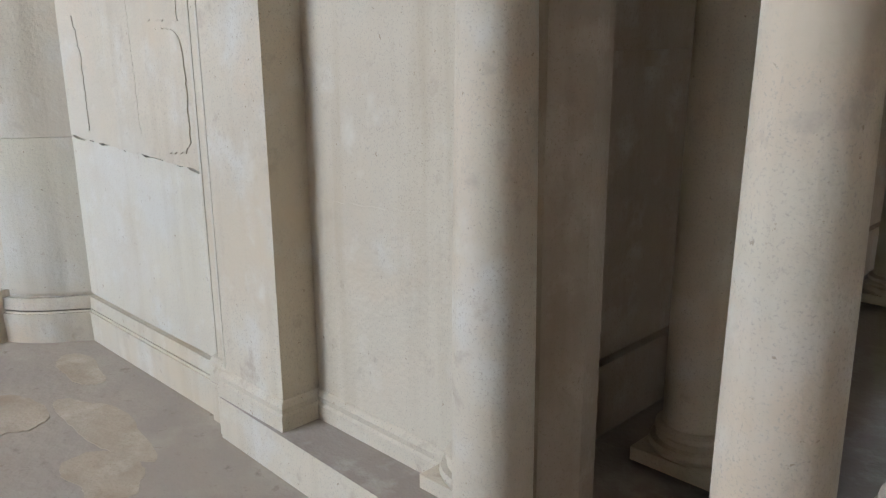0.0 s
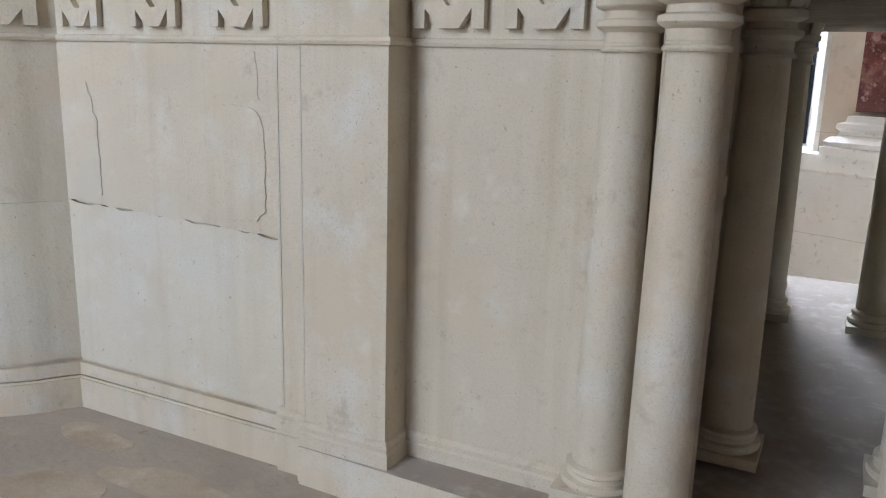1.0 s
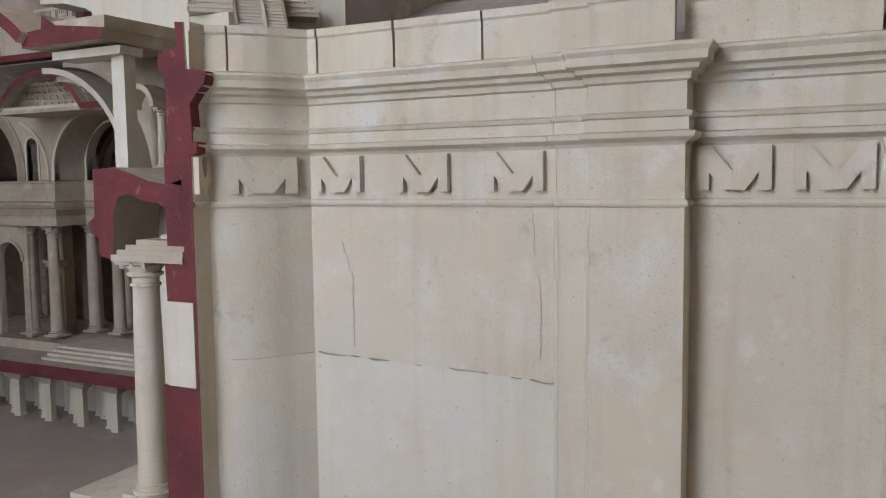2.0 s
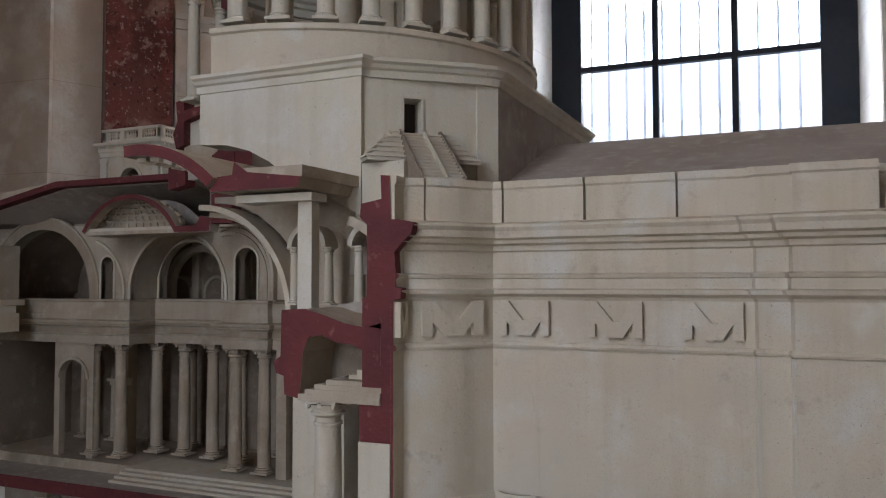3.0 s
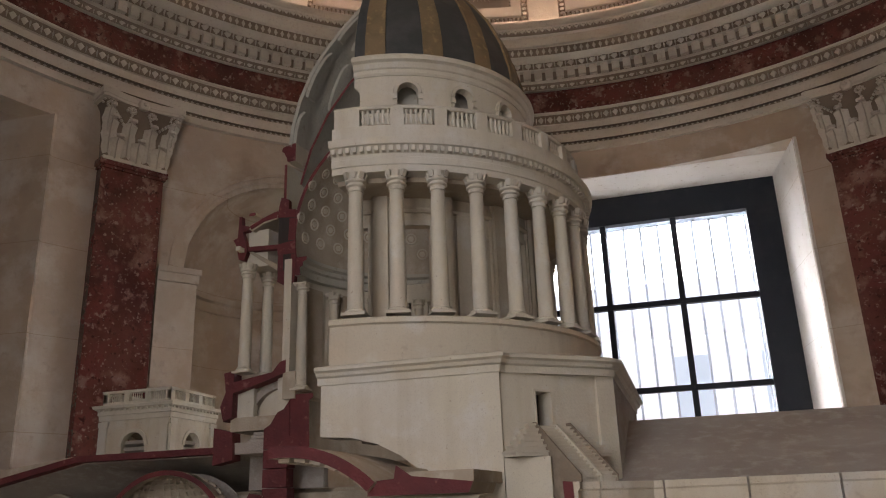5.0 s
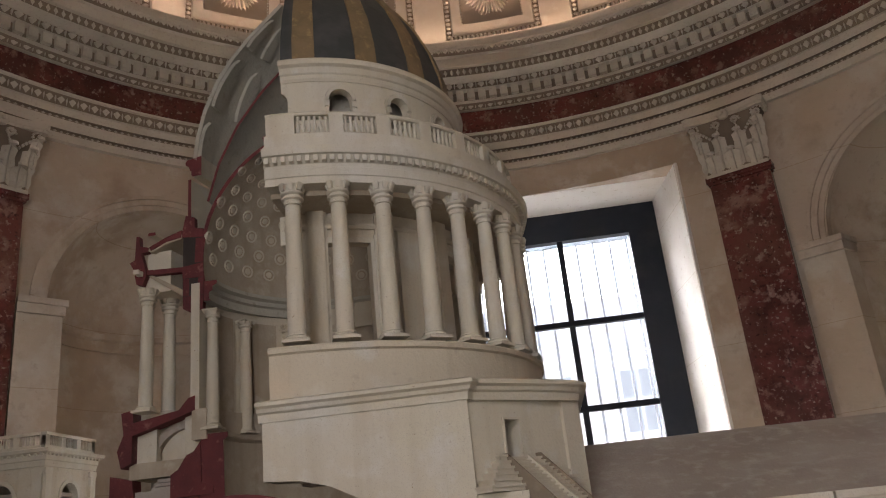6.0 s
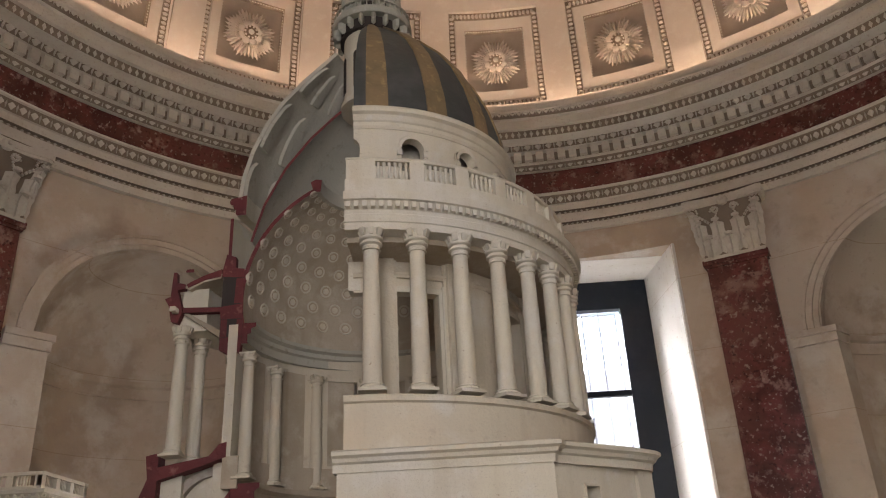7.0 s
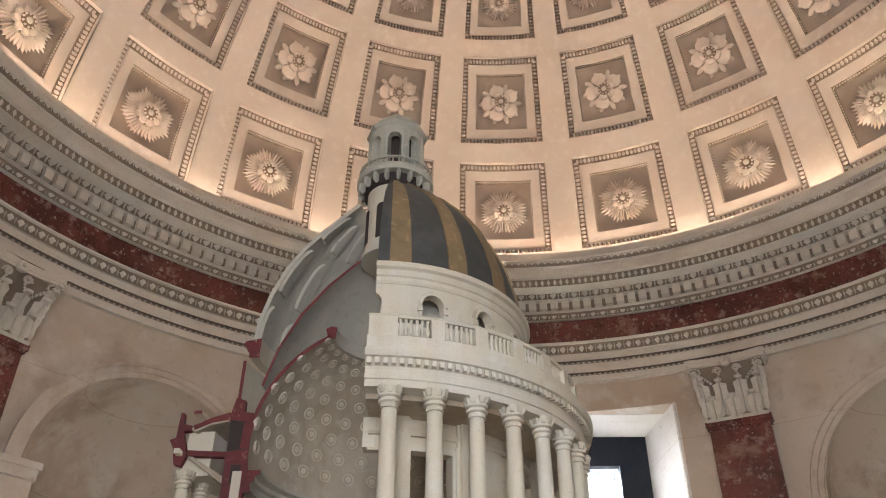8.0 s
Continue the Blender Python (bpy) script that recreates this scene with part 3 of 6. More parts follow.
                if k % 2 == 0 and rout > 0.8:
                    # five fingers to each leaf, the middle one longest
                    for fi in (-2, -1, 0, 1, 2):
                        b = a + fi * 0.155
                        d2, t2 = right * math.cos(b) + up * math.sin(b), right * -math.sin(b) + up * math.cos(b)
                        g.blob(c0 + d2 * R * (0.68 - 0.035 * abs(fi)) + nrm * (0.040 - 0.004 * abs(fi)), R * (0.30 - 0.02 * abs(fi)), R * 0.056, 0.036, (d2, t2, nrm), 0, n=6, rows=2)
        for q in range(10):
            a = 2 * math.pi * q / 10
            g.blob(c0 + (right * math.cos(a) + up * math.sin(a)) * R * 0.21 + nrm * (0.086 if k % 2 == 0 else 0.112), R * 0.045, R * 0.045, 0.02, (right, up, nrm), 0, n=5, rows=2)
        g.blob(c0 + nrm * (0.075 if k % 2 == 0 else 0.10), R * 0.12, R * 0.12, 0.04, (right, up, nrm), 2, n=8, rows=3)
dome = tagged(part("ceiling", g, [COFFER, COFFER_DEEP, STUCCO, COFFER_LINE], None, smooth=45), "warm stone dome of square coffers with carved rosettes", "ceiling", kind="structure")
g = Geo().lathe([(0.5, ZS + 3.60), (0.5, ZS + 3.85), (4.05, ZS + 3.85), (4.05, 4.7), (3.80, 4.7), (3.80, ZS + 3.70)], RC, n=48)
tagged(part("roof_shell", g, STONE, None), "plain stone shell over the dome", "roof", kind="structure")
g = Geo().lathe([(0.0, ZS + 3.62), (0.55, ZS + 3.62), (0.55, ZS + 3.66), (0.0, ZS + 3.66)], RC, n=24)
tagged(part("ceiling_disc", g, COFFER, None), "plain stone disc at the top of the dome", "ceiling", kind="structure")


# ---- windows ----
def window(name, az, shift=0.0):
    """A deep window bay; x across, +y outwards from the wall's face at the middle of the opening."""
    e = thing(name, "tall dark metal window with guard bars in a deep pale reveal", "window", kind="structure")
    yw = 0.72                                    # frame plane behind the chord
    ho, hi = 1.21, 1.13
    z0, z1 = 1.03, 4.355
    g = Geo()
    for s in (-1, 1):
        pl = [(s * ho, -0.02), (s * hi, yw), (s * hi, yw + 0.25), (s * (ho + 0.35), yw + 0.25), (s * (ho + 0.35), 0.1)]
        g.prism_z(pl if s > 0 else pl[::-1], 0.0, z1)
    g.box(-ho, 0.225, z1 - 0.004, ho, yw + 0.25, z1 + 0.3)
    g.box(-ho, 0.225, 0.0, ho, yw + 0.25, z0 + 0.004)
    part("reveal", g, STONE_PALE, e)
    g = Geo()
    fw = 0.245
    g.box(-hi, yw, z0, -hi + fw, yw + 0.08, z1)
    g.box(hi - fw, yw, z0, hi, yw + 0.08, z1)
    g.box(-hi + fw, yw, 4.10, hi - fw, yw + 0.08, z1)
    g.box(-hi + fw, yw, z0, hi - fw, yw + 0.08, 1.27)
    fr = part("window_frame", g, IRON, e)
    g = Geo()
    w = (2 * (hi - fw)) / 3
    for k in (1, 2):
        x = -hi + fw + k * w
        g.box(x - 0.024, yw + 0.012, 1.27, x + 0.024, yw + 0.06, 4.10)
    part("mullion", g, IRON, e)
    for z in (1.97, 2.67, 3.375):
        g = Geo().box(-hi + fw, yw + 0.008, z - 0.022, hi - fw, yw + 0.064, z + 0.022)
        part("glazing_bar", g, IRON, e)
        for k in range(4):
            x = -hi + fw + k * w
            g = Geo().blob((x, yw + 0.006, z), 0.01, 0.006, 0.01)
            part("bolt", g, IRON, e)
    zz = [1.27, 1.97, 2.67, 3.375, 4.10]
    for k in range(3):
        for q in range(4):
            x = -hi + fw + k * w
            g = Geo().box(x + 0.02, yw + 0.034, zz[q] + 0.02, x + w - 0.02, yw + 0.038, zz[q + 1] - 0.02)
            p = part("pane", g, GLASS, e)
            p.visible_shadow = False
    # flat pale bars in the room outside, four to a pane, hung from a thick rail
    for k in range(13):
        x = -hi + fw + 0.01 + k * w / 4
        part("guard_bar", Geo().box(x - 0.010, yw + 0.33, 1.0, x + 0.010, yw + 0.345, 4.18), GUARD, e)
    for z, h in ((1.15, 0.012), (4.20, 0.045)):
        part("guard_rail", Geo().box(-hi, yw + 0.32, z - h, hi, yw + 0.36, z + h), GUARD, e)
    mid = polar(az, RR * math.cos(radians(19.5)), 0)
    e.matrix_basis = pose(mid[0] + shift, mid[1], 0, 0, 0, az - 90)
    return e


window("window_1", 90, 0.05)
window("window_2", 270)


def bay(name, az):
    """A deep plain recess with a closed panelled door."""
    e = thing(name, "deep plain stone recess with a closed door", "doorway", kind="structure")
    yw, ho, hi, z1 = 0.72, 1.37, 1.30, 4.355
    g = Geo()
    for s in (-1, 1):
        pl = [(s * ho, -0.02), (s * hi, yw), (s * hi, yw + 0.25), (s * (ho + 0.35), yw + 0.25), (s * (ho + 0.35), 0.1)]
        g.prism_z(pl if s > 0 else pl[::-1], 0.0, z1)
    g.box(-ho, 0.265, z1 - 0.004, ho, yw + 0.25, z1 + 0.3)
    g.box(-hi, yw, 0, hi, yw + 0.25, z1)
    part("reveal", g, STONE, e)
    part("door_leaf", Geo().box(-1.0, yw - 0.06, 0.02, 1.0, yw - 0.005, 3.2), WOOD, e)
    mid = polar(az, RR * math.cos(radians(21.7)), 0)
    e.matrix_basis = pose(*mid, 0, 0, az - 90)


bay("door_1", 180)
bay("door_2", 0)

# ---- beyond the window ----
g = Geo().box(-110, 60, -5, 110, 60.2, 75)
tagged(part("backdrop", g, SKYGLOW, None), "bright overcast sky beyond the window", "sky", kind="structure")
house = thing("far_house", "pale stone town house across the street", "house")
g = Geo().box(-9, 31, -6, 22, 39, 8.2)
g.box(-9.3, 30.6, 7.9, 22.3, 31, 8.4)
g.box(-9.3, 30.7, 4.0, 22.3, 31, 4.3)
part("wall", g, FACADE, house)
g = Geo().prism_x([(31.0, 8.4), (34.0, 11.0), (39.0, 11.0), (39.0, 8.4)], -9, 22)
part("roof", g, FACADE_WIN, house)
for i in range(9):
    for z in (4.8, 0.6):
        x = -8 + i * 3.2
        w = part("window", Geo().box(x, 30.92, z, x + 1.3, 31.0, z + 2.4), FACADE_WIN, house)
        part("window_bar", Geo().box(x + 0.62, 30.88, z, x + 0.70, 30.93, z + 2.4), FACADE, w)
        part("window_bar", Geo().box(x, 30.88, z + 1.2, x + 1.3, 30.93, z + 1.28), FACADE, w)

# ================= the church model =================
XC, YC = -2.40, 1.34
G0 = 0.795                                     # top of the model's base
pl = thing("display_plinth", "plain painted plinth under the church model", "plinth")
g = Geo().box(-4.35, 0.20, 0.0, 1.05, 2.55, 0.56)
g.box(-4.40, 0.15, 0.0, 1.10, 2.60, 0.08)
part("plinth_body", g, WOOD, pl)

church = thing("church_model", "cutaway plaster model of a domed church with red section faces", "architectural model")

# ---- base ----
g = Geo()
g.box(-1.80, 0.20, 0.56, 1.05, 2.55, G0)
g.box(-4.35, 1.62, 0.56, -1.80, 2.55, G0)
g.box(-4.35, 0.20, 0.56, -1.80, 0.30, 0.70)
part("base_slab", g, GROUND, church, "dusty brown base slab")
part("crypt_floor", Geo().box(-4.35, 0.30, 0.56, -1.80, 1.62, 0.60), GROUND, church)
rnd = random.Random(4)
for lay, (cx, cy, w, h) in enumerate(((-1.25, 0.44, 0.16, 0.05), (-1.05, 0.38, 0.09, 0.06), (-1.48, 0.50, 0.10, 0.04), (-1.36, 0.34, 0.12, 0.06))):
    ph = [rnd.uniform(0, 6.28) for _ in range(5)]
    pts = []
    for i in range(56):
        a = 2 * math.pi * i / 56
        q = 0.85 + sum(0.20 / (m + 1) * math.sin((m + 1) * a + ph[m]) for m in range(5)) + rnd.uniform(-0.03, 0.03)
        pts.append((cx + w * q * math.cos(a), cy + h * q * math.sin(a)))
    part("plaster_skim", Geo().prism_z(pts, G0 - 0.002, G0 + 0.0006 + 0.0004 * lay), PLASTER_OLD, church)

# ---- outer wall ----
curve = [(-1.751, 0.42), (-1.750, 0.462), (-1.722, 0.478), (-1.690, 0.502), (-1.660, 0.535), (-1.640, 0.565), (-1.612, 0.600)]
bend = []
for i in range(1, 6):
    p0, p1, p2, p3 = (Vector(curve[min(max(j, 1), 6)]) for j in (i - 1, i, i + 1, i + 2))
    for s in (0.0, 0.25, 0.5, 0.75):
        bend.append(tuple(0.5 * (2 * p1 + (p2 - p0) * s + (2 * p0 - 5 * p1 + 4 * p2 - p3) * s * s + (3 * p1 - p0 - 3 * p2 + p3) * s ** 3)))
curve = curve[:1] + bend + curve[-1:]
PATH = curve + [(-1.106, 0.60), (-1.100, 0.588), (-1.046, 0.587), (-1.040, 0.568), (-0.887, 0.568), (-0.887, 0.63), (-0.56, 0.63)]
g = Geo().sweep(PATH, [(0, 0.86), (0, 1.508), (0.005, 1.509), (0.007, 1.514), (0.004, 1.519), (0, 1.521), (0, 1.61), (-0.07, 1.61), (-0.07, 0.80), (0.012, 0.80), (0.012, 0.862)], cap=1)
part("outer_wall", g, [PLASTER, RED], church)
LEFT = curve + [(-1.11, 0.60)]
g = Geo().sweep(LEFT, [(-0.004, G0), (0.014, G0), (0.016, 0.857), (0.002, 0.858), (0.002, 0.864), (0.0125, 0.865), (0.0115, 0.887), (0.0115, 0.890), (-0.004, 0.890)])
part("wall_base", g, PLASTER, church)
g = Geo().sweep([(-1.11, 0.588), (-1.04, 0.588), (-1.04, 0.568), (-0.887, 0.568), (-0.887, 0.63), (-0.60, 0.63)], [(-0.004, 0.862), (0.010, 0.862), (0.010, 0.885), (0.0065, 0.889), (0.0085, 0.898), (0.004, 0.904), (-0.004, 0.908)])
part("pilaster_base", g, PLASTER, church)
# smoother, paler facing on the lower half
g = Geo().sweep(curve[5:], [(-0.003, 0.898), (0.006, 0.898), (0.006, 1.212), (-0.003, 1.214)])
part("plaster_facing", g, PLASTER_PALE, church, "pale smooth lower plaster facing")
top = [(-1.099 - 0.507 * i / 26, 1.200 + 0.016 * i / 26 + rnd.uniform(-0.004, 0.004)) for i in range(27)]
part("plaster_facing", Geo().prism_y([(-1.099, 0.898)] + top + [(-1.606, 0.898)], 0.5925, 0.603), PLASTER_PALE, church, "pale smooth lower plaster facing")
low = [(-1.606 + 0.507 * i / 26, 1.2180 - 0.0165 * i / 26 + rnd.uniform(-0.002, 0.002)) for i in range(27)]
part("plaster_facing", Geo().prism_y(low + [(-1.099, 1.505), (-1.606, 1.505)], 0.5915, 0.603), PLASTER, church)


def patch(pts, y, mt, th=0.0016):
    ragged = []
    for (xa, za), (xb, zb) in zip(pts, pts[1:] + pts[:1]):
        n = max(1, int(math.hypot(xb - xa, zb - za) / 0.007))
        for k in range(n):
            ragged.append((xa + (xb - xa) * k / n + rnd.uniform(-0.0018, 0.0018), za + (zb - za) * k / n + rnd.uniform(-0.0018, 0.0018)))
    part("plaster_patch", Geo().prism_y(ragged, y - th * 0.45, y + 0.004), mt, church)


patch([(-1.592, 1.235), (-1.592, 1.395), (-1.585, 1.418), (-1.578, 1.420), (-1.573, 1.436), (-1.535, 1.436), (-1.531, 1.418), (-1.524, 1.412), (-1.520, 1.385), (-1.512, 1.372), (-1.512, 1.232)], 0.5915, PLASTER, 0.0036)
patch([(-1.252, 1.232), (-1.258, 1.30), (-1.250, 1.345), (-1.253, 1.385), (-1.243, 1.398), (-1.236, 1.410), (-1.178, 1.412), (-1.150, 1.406), (-1.136, 1.392), (-1.130, 1.374), (-1.130, 1.245), (-1.150, 1.226), (-1.20, 1.222)], 0.5915, PLASTER, 0.0044)
patch([(-1.495, 1.24), (-1.495, 1.40), (-1.40, 1.398), (-1.395, 1.49), (-1.31, 1.488), (-1.305, 1.36), (-1.30, 1.24)], 0.5915, PLASTER, 0.0009)
patch([(-1.255, 1.425), (-1.255, 1.495), (-1.145, 1.497), (-1.14, 1.422)], 0.5915, PLASTER, 0.0030)

top = [(-0.60 - 0.284 * i / 20, 1.203 - 0.018 * i / 20 + rnd.uniform(-0.002, 0.002)) for i in range(21)]
part("plaster_facing", Geo().prism_y([(-0.60, 0.905)] + top + [(-0.884, 0.905)], 0.6288, 0.64), PLASTER, church)
# pale arrises of the stepped strips: wear, with the edge highlight painted in
for x0, x1, y in ((-1.1075, -1.0985, 0.5868), (-1.0475, -1.0395, 0.5672)):
    part("worn_highlight_arris", Geo().prism_z([(x0, 0.598), (x0 + 0.001, y + 0.003), (x0 + 0.004, y - 0.0006), (x1, y), (x1, 0.598)], 0.910, 1.507), PLASTER_PALE, church)
# stylobate under the portico
g = Geo().prism_z([(-1.108, 0.577), (-1.050, 0.577), (-1.046, 0.556), (-0.66, 0.546), (-0.60, 0.42), (1.0, 0.41), (1.0, 2.24), (-0.60, 2.24), (-0.60, 0.7), (-1.108, 0.7)], G0 - 0.01, 0.8635, 0, 1)
part("stylobate", g, [PLASTER, GREY_PLASTER], church)

# ---- entablature and parapet ----
FULL = PATH[:-1] + [(-0.565, 0.63), (-0.565, 0.615), (-0.505, 0.615), (-0.505, 0.462), (0.95, 0.462)]
g = Geo().sweep(FULL, [(-0.06, 1.605), (0.0, 1.605), (0.004, 1.611), (0.016, 1.618), (0.018, 1.626), (0.006, 1.629), (0.006, 1.648), (0.010, 1.650), (0.013, 1.656), (0.002, 1.66), (0.002, 1.703),
                       (0.008, 1.706), (0.010, 1.716), (0.022, 1.720), (0.024, 1.727), (0.036, 1.731), (0.038, 1.744), (0.044, 1.752), (0.044, 1.757), (0.010, 1.764), (-0.06, 1.764)], cap=1)
part("entablature", g, [PLASTER, RED], church)
pp = [(0.0, 1.762), (0.0, 1.832), (0.004, 1.836), (0.004, 1.850), (-0.022, 1.850), (-0.022, 1.762)]
runs = [[(-1.751, 0.424), (-1.750, 0.462), (-1.715, 0.483)], [(-1.712, 0.485), (-1.690, 0.502), (-1.660, 0.535), (-1.640, 0.565), (-1.612, 0.600), (-1.592, 0.600)], [(-1.587, 0.600), (-1.421, 0.600)],
        [(-1.416, 0.601), (-1.243, 0.600)], [(-1.238, 0.600), (-1.11, 0.600), (-1.11, 0.588), (-1.04, 0.588), (-1.04, 0.568), (-0.905, 0.568)],
        [(-0.90, 0.63), (-0.62, 0.63)], [(-0.616, 0.63), (-0.565, 0.63), (-0.565, 0.615), (-0.505, 0.615), (-0.505, 0.462), (-0.1, 0.462)], [(-0.096, 0.462), (0.95, 0.462)]]
for r in runs:
    part("parapet_block", Geo().sweep(r, pp), PLASTER, church)

# ---- raised garland blocks of the frieze ----
MM = [(0, 0), (0, 1), (0.2, 1), (0.48, 0.45), (0.6, 0.45), (0.83, 1), (1, 1), (1, 0), (0.83, 0), (0.83, 0.40), (0.66, 0), (0.37, 0), (0.17, 0.40), (0.17, 0)]


def garland(p0, p1, z0=1.534, z1=1.603, th=0.013):
    p0, p1 = Vector(p0), Vector(p1)
    d = (p1 - p0)
    n = Vector((d.y, -d.x)).normalized()
    g = Geo().prism(MM, lambda u, v, k: (*(p0 + d * u + n * (th if k == 0 else -0.006)), z0 + (z1 - z0) * v))
    part("garland_block", g, PLASTER, church)


for x0, x1 in ((-1.596, -1.49), (-1.415, -1.306), (-1.233, -1.125)):
    garland((x0, 0.60), (x1, 0.60))
garland((-1.722, 0.478), (-1.63, 0.577))
garland((-1.7505, 0.424), (-1.7503, 0.455))
for x0 in (-0.877, -0.735):
    garland((x0, 0.63), (x0 + 0.112, 0.63))

# ---- nave roof behind the parapet ----
g = Geo()
g.add([(-1.72, 0.70, 1.80), (0.90, 0.70, 1.80), (0.90, YC, 2.05), (-1.72, YC, 2.05), (0.90, 2.10, 1.80), (-1.72, 2.05, 1.80), (-1.72, 0.70, 1.62), (0.90, 0.70, 1.62), (0.90, 2.10, 1.62), (-1.72, 2.05, 1.62)],
      [(0, 1, 2, 3), (3, 2, 4, 5), (0, 6, 7, 1), (5, 4, 8, 9), (1, 7, 8, 4, 2), (0, 3, 5, 9, 6), (6, 9, 8, 7)])
part("nave_roof", g, GREY_PLASTER, church, "dusty grey sloping roof")
# far outer wall, and portico ceiling darkened to paint its shade
part("far_wall", Geo().box(-1.75, 2.05, G0, -0.62, 2.12, 1.84), PLASTER_OLD, church)
part("portico_ceiling", Geo().box(-0.55, 0.60, 1.60, 0.92, 2.12, 1.625), SHADE_GRIME, church)


# ---- columns ----
def column_meshes(r, h, tag, neck=True, cap_h=0.1, square=True, mt=PLASTER, n=20):
    """Shaft from z = 0 to h with an entasis; base and capital apart."""
    prof = [(0, 0.0)]
    for i in range(9):
        f = i / 8
        rr = r * (1 - 0.16 * f ** 1.8)
        prof.append((rr, h * f))
    prof.append((0, h))
    shaft = Geo().lathe(prof, n=n, closed=False).mesh("column", [mt], 40)
    b = r
    base = Geo().lathe([(0, 0.0), (b * 1.36, 0.0), (b * 1.42, b * 0.12), (b * 1.36, b * 0.26), (b * 1.18, b * 0.30), (b * 1.14, b * 0.40), (b * 1.22, b * 0.47), (b * 1.2, b * 0.56), (b * 1.02, b * 0.62), (0, b * 0.62)], n=n, closed=False)
    base.box(-b * 1.42, -b * 1.42, -b * 0.32, b * 1.42, b * 1.42, 0.0)
    base = base.mesh("base", [mt], 40)
    t, c = r * 0.84, cap_h
    cap = Geo().lathe([(0, 0), (t * 1.14, 0), (t * 1.18, c * 0.05), (t * 1.12, c * 0.12), (t * 1.02, c * 0.14), (t * 1.02, c * 0.34), (t * 1.35, c * 0.42), (t * 1.38, c * 0.50), (t * 1.15, c * 0.56),
                       (t * 1.2, c * 0.62), (t * 1.5, c * 0.82), (0, c * 0.86)], n=n, closed=False)
    for k in range(4):
        a = math.pi / 4 + k * math.pi / 2
        d, e = Vector((math.cos(a), math.sin(a), 0)), Vector((-math.sin(a), math.cos(a), 0))
        cap.blob(d * t * 1.62 + Vector((0, 0, c * 0.80)), t * 0.30, t * 0.22, c * 0.16, (d, e, Vector((0, 0, 1))), n=6, rows=3)
        a += math.pi / 4
        d, e = Vector((math.cos(a), math.sin(a), 0)), Vector((-math.sin(a), math.cos(a), 0))
        cap.blob(d * t * 1.36 + Vector((0, 0, c * 0.80)), t * 0.16, t * 0.26, c * 0.14, (d, e, Vector((0, 0, 1))), n=6, rows=3)
    q = t * 1.55
    cap.prism_z([(-q, -q), (-q * 0.5, -q * 0.86), (q * 0.5, -q * 0.86), (q, -q), (q * 0.86, -q * 0.5), (q * 0.86, q * 0.5), (q, q), (q * 0.5, q * 0.86), (-q * 0.5, q * 0.86), (-q, q), (-q * 0.86, q * 0.5), (-q * 0.86, -q * 0.5)], c * 0.86, c)
    cap = cap.mesh("capital", [mt], 40)
    return shaft, base, cap


def column(ms, x, y, z, h, base_h, rz=0.0, parent=None):
    s = at_place("column", ms[0], parent or church, x, y, z + base_h, rz)
    b = new("base", ms[1])
    b.parent = s
    c = new("capital", ms[2])
    c.parent = s
    c.matrix_basis = pose(0, 0, h)
    return s


# portico: plain turned capitals with rings
r = 0.040
h = 0.606
shaft = Geo().lathe([(0, 0)] + [(r * (1 - 0.17 * (i / 10) ** 1.9), h * i / 10) for i in range(11)] + [(0, h)], n=32, closed=False).mesh("column", [PLASTER], 40)
bs = Geo().lathe([(0, 0), (0.053, 0), (0.056, 0.006), (0.054, 0.013), (0.047, 0.015), (0.045, 0.021), (0.049, 0.025), (0.048, 0.031), (0.041, 0.035), (0, 0.035)], n=32, closed=False)
bs.box(-0.056, -0.056, -0.018, 0.056, 0.056, 0.0)
bs = bs.mesh("base", [PLASTER], 40)
t = 0.0332
cp = Geo().lathe([(0, 0), (t + 0.0045, 0), (t + 0.006, 0.003), (t + 0.0045, 0.006), (t + 0.0015, 0.007), (t + 0.0025, 0.010), (t + 0.001, 0.012), (t + 0.002, 0.024), (t + 0.011, 0.029), (t + 0.013, 0.031), (t + 0.0125, 0.038),
                  (t + 0.004, 0.041), (t + 0.003, 0.050), (t + 0.014, 0.055), (t + 0.0155, 0.057), (t + 0.015, 0.066), (t + 0.006, 0.069), (t + 0.006, 0.098), (t + 0.010, 0.105), (0, 0.105)], n=32, closed=False)
# eight blunt leaves, cut as one notched crown
crown = []
for z, f, q in ((0.070, 0.55, 0.8), (0.084, 0.80, 1.0), (0.1045, 1.0, 1.1)):
    for k in range(8):
        a = k * math.pi / 4
        w, d0 = (0.0105, 0.022) if k % 2 == 0 else (0.013, 0.027)
        r1 = t + d0 * f
        da = math.atan2(w * q, r1)
        for rr, aa in ((t + 0.005, a - da), (r1, a - da), (r1 * 1.01, a), (r1, a + da), (t + 0.005, a + da)):
            crown.append((rr * math.cos(aa), rr * math.sin(aa), z))
cp.add(crown, [(m * 40 + i, m * 40 + (i + 1) % 40, m * 40 + 40 + (i + 1) % 40, m * 40 + 40 + i) for m in (0, 1) for i in range(40)] + [list(range(39, -1, -1)), list(range(80, 120))])
cp = cp.mesh("capital", [PLASTER], 40)
big = (shaft, bs, cp)
for x, y in ((-0.461, 0.527), (-0.183, 0.495), (0.10, 0.495), (0.38, 0.495), (-0.42, 0.862), (-0.16, 0.87), (0.12, 0.87), (-0.44, 1.71), (-0.20, 1.70), (-0.47, 1.99), (-0.16, 2.0), (0.12, 1.71), (0.12, 2.0)):
    column(big, x, y, 0.8635, h, 0.036)
# engaged column at the wall's end and the pier behind, browned to paint its shade
column(big, -0.562, 0.632, 0.8635, h, 0.036)
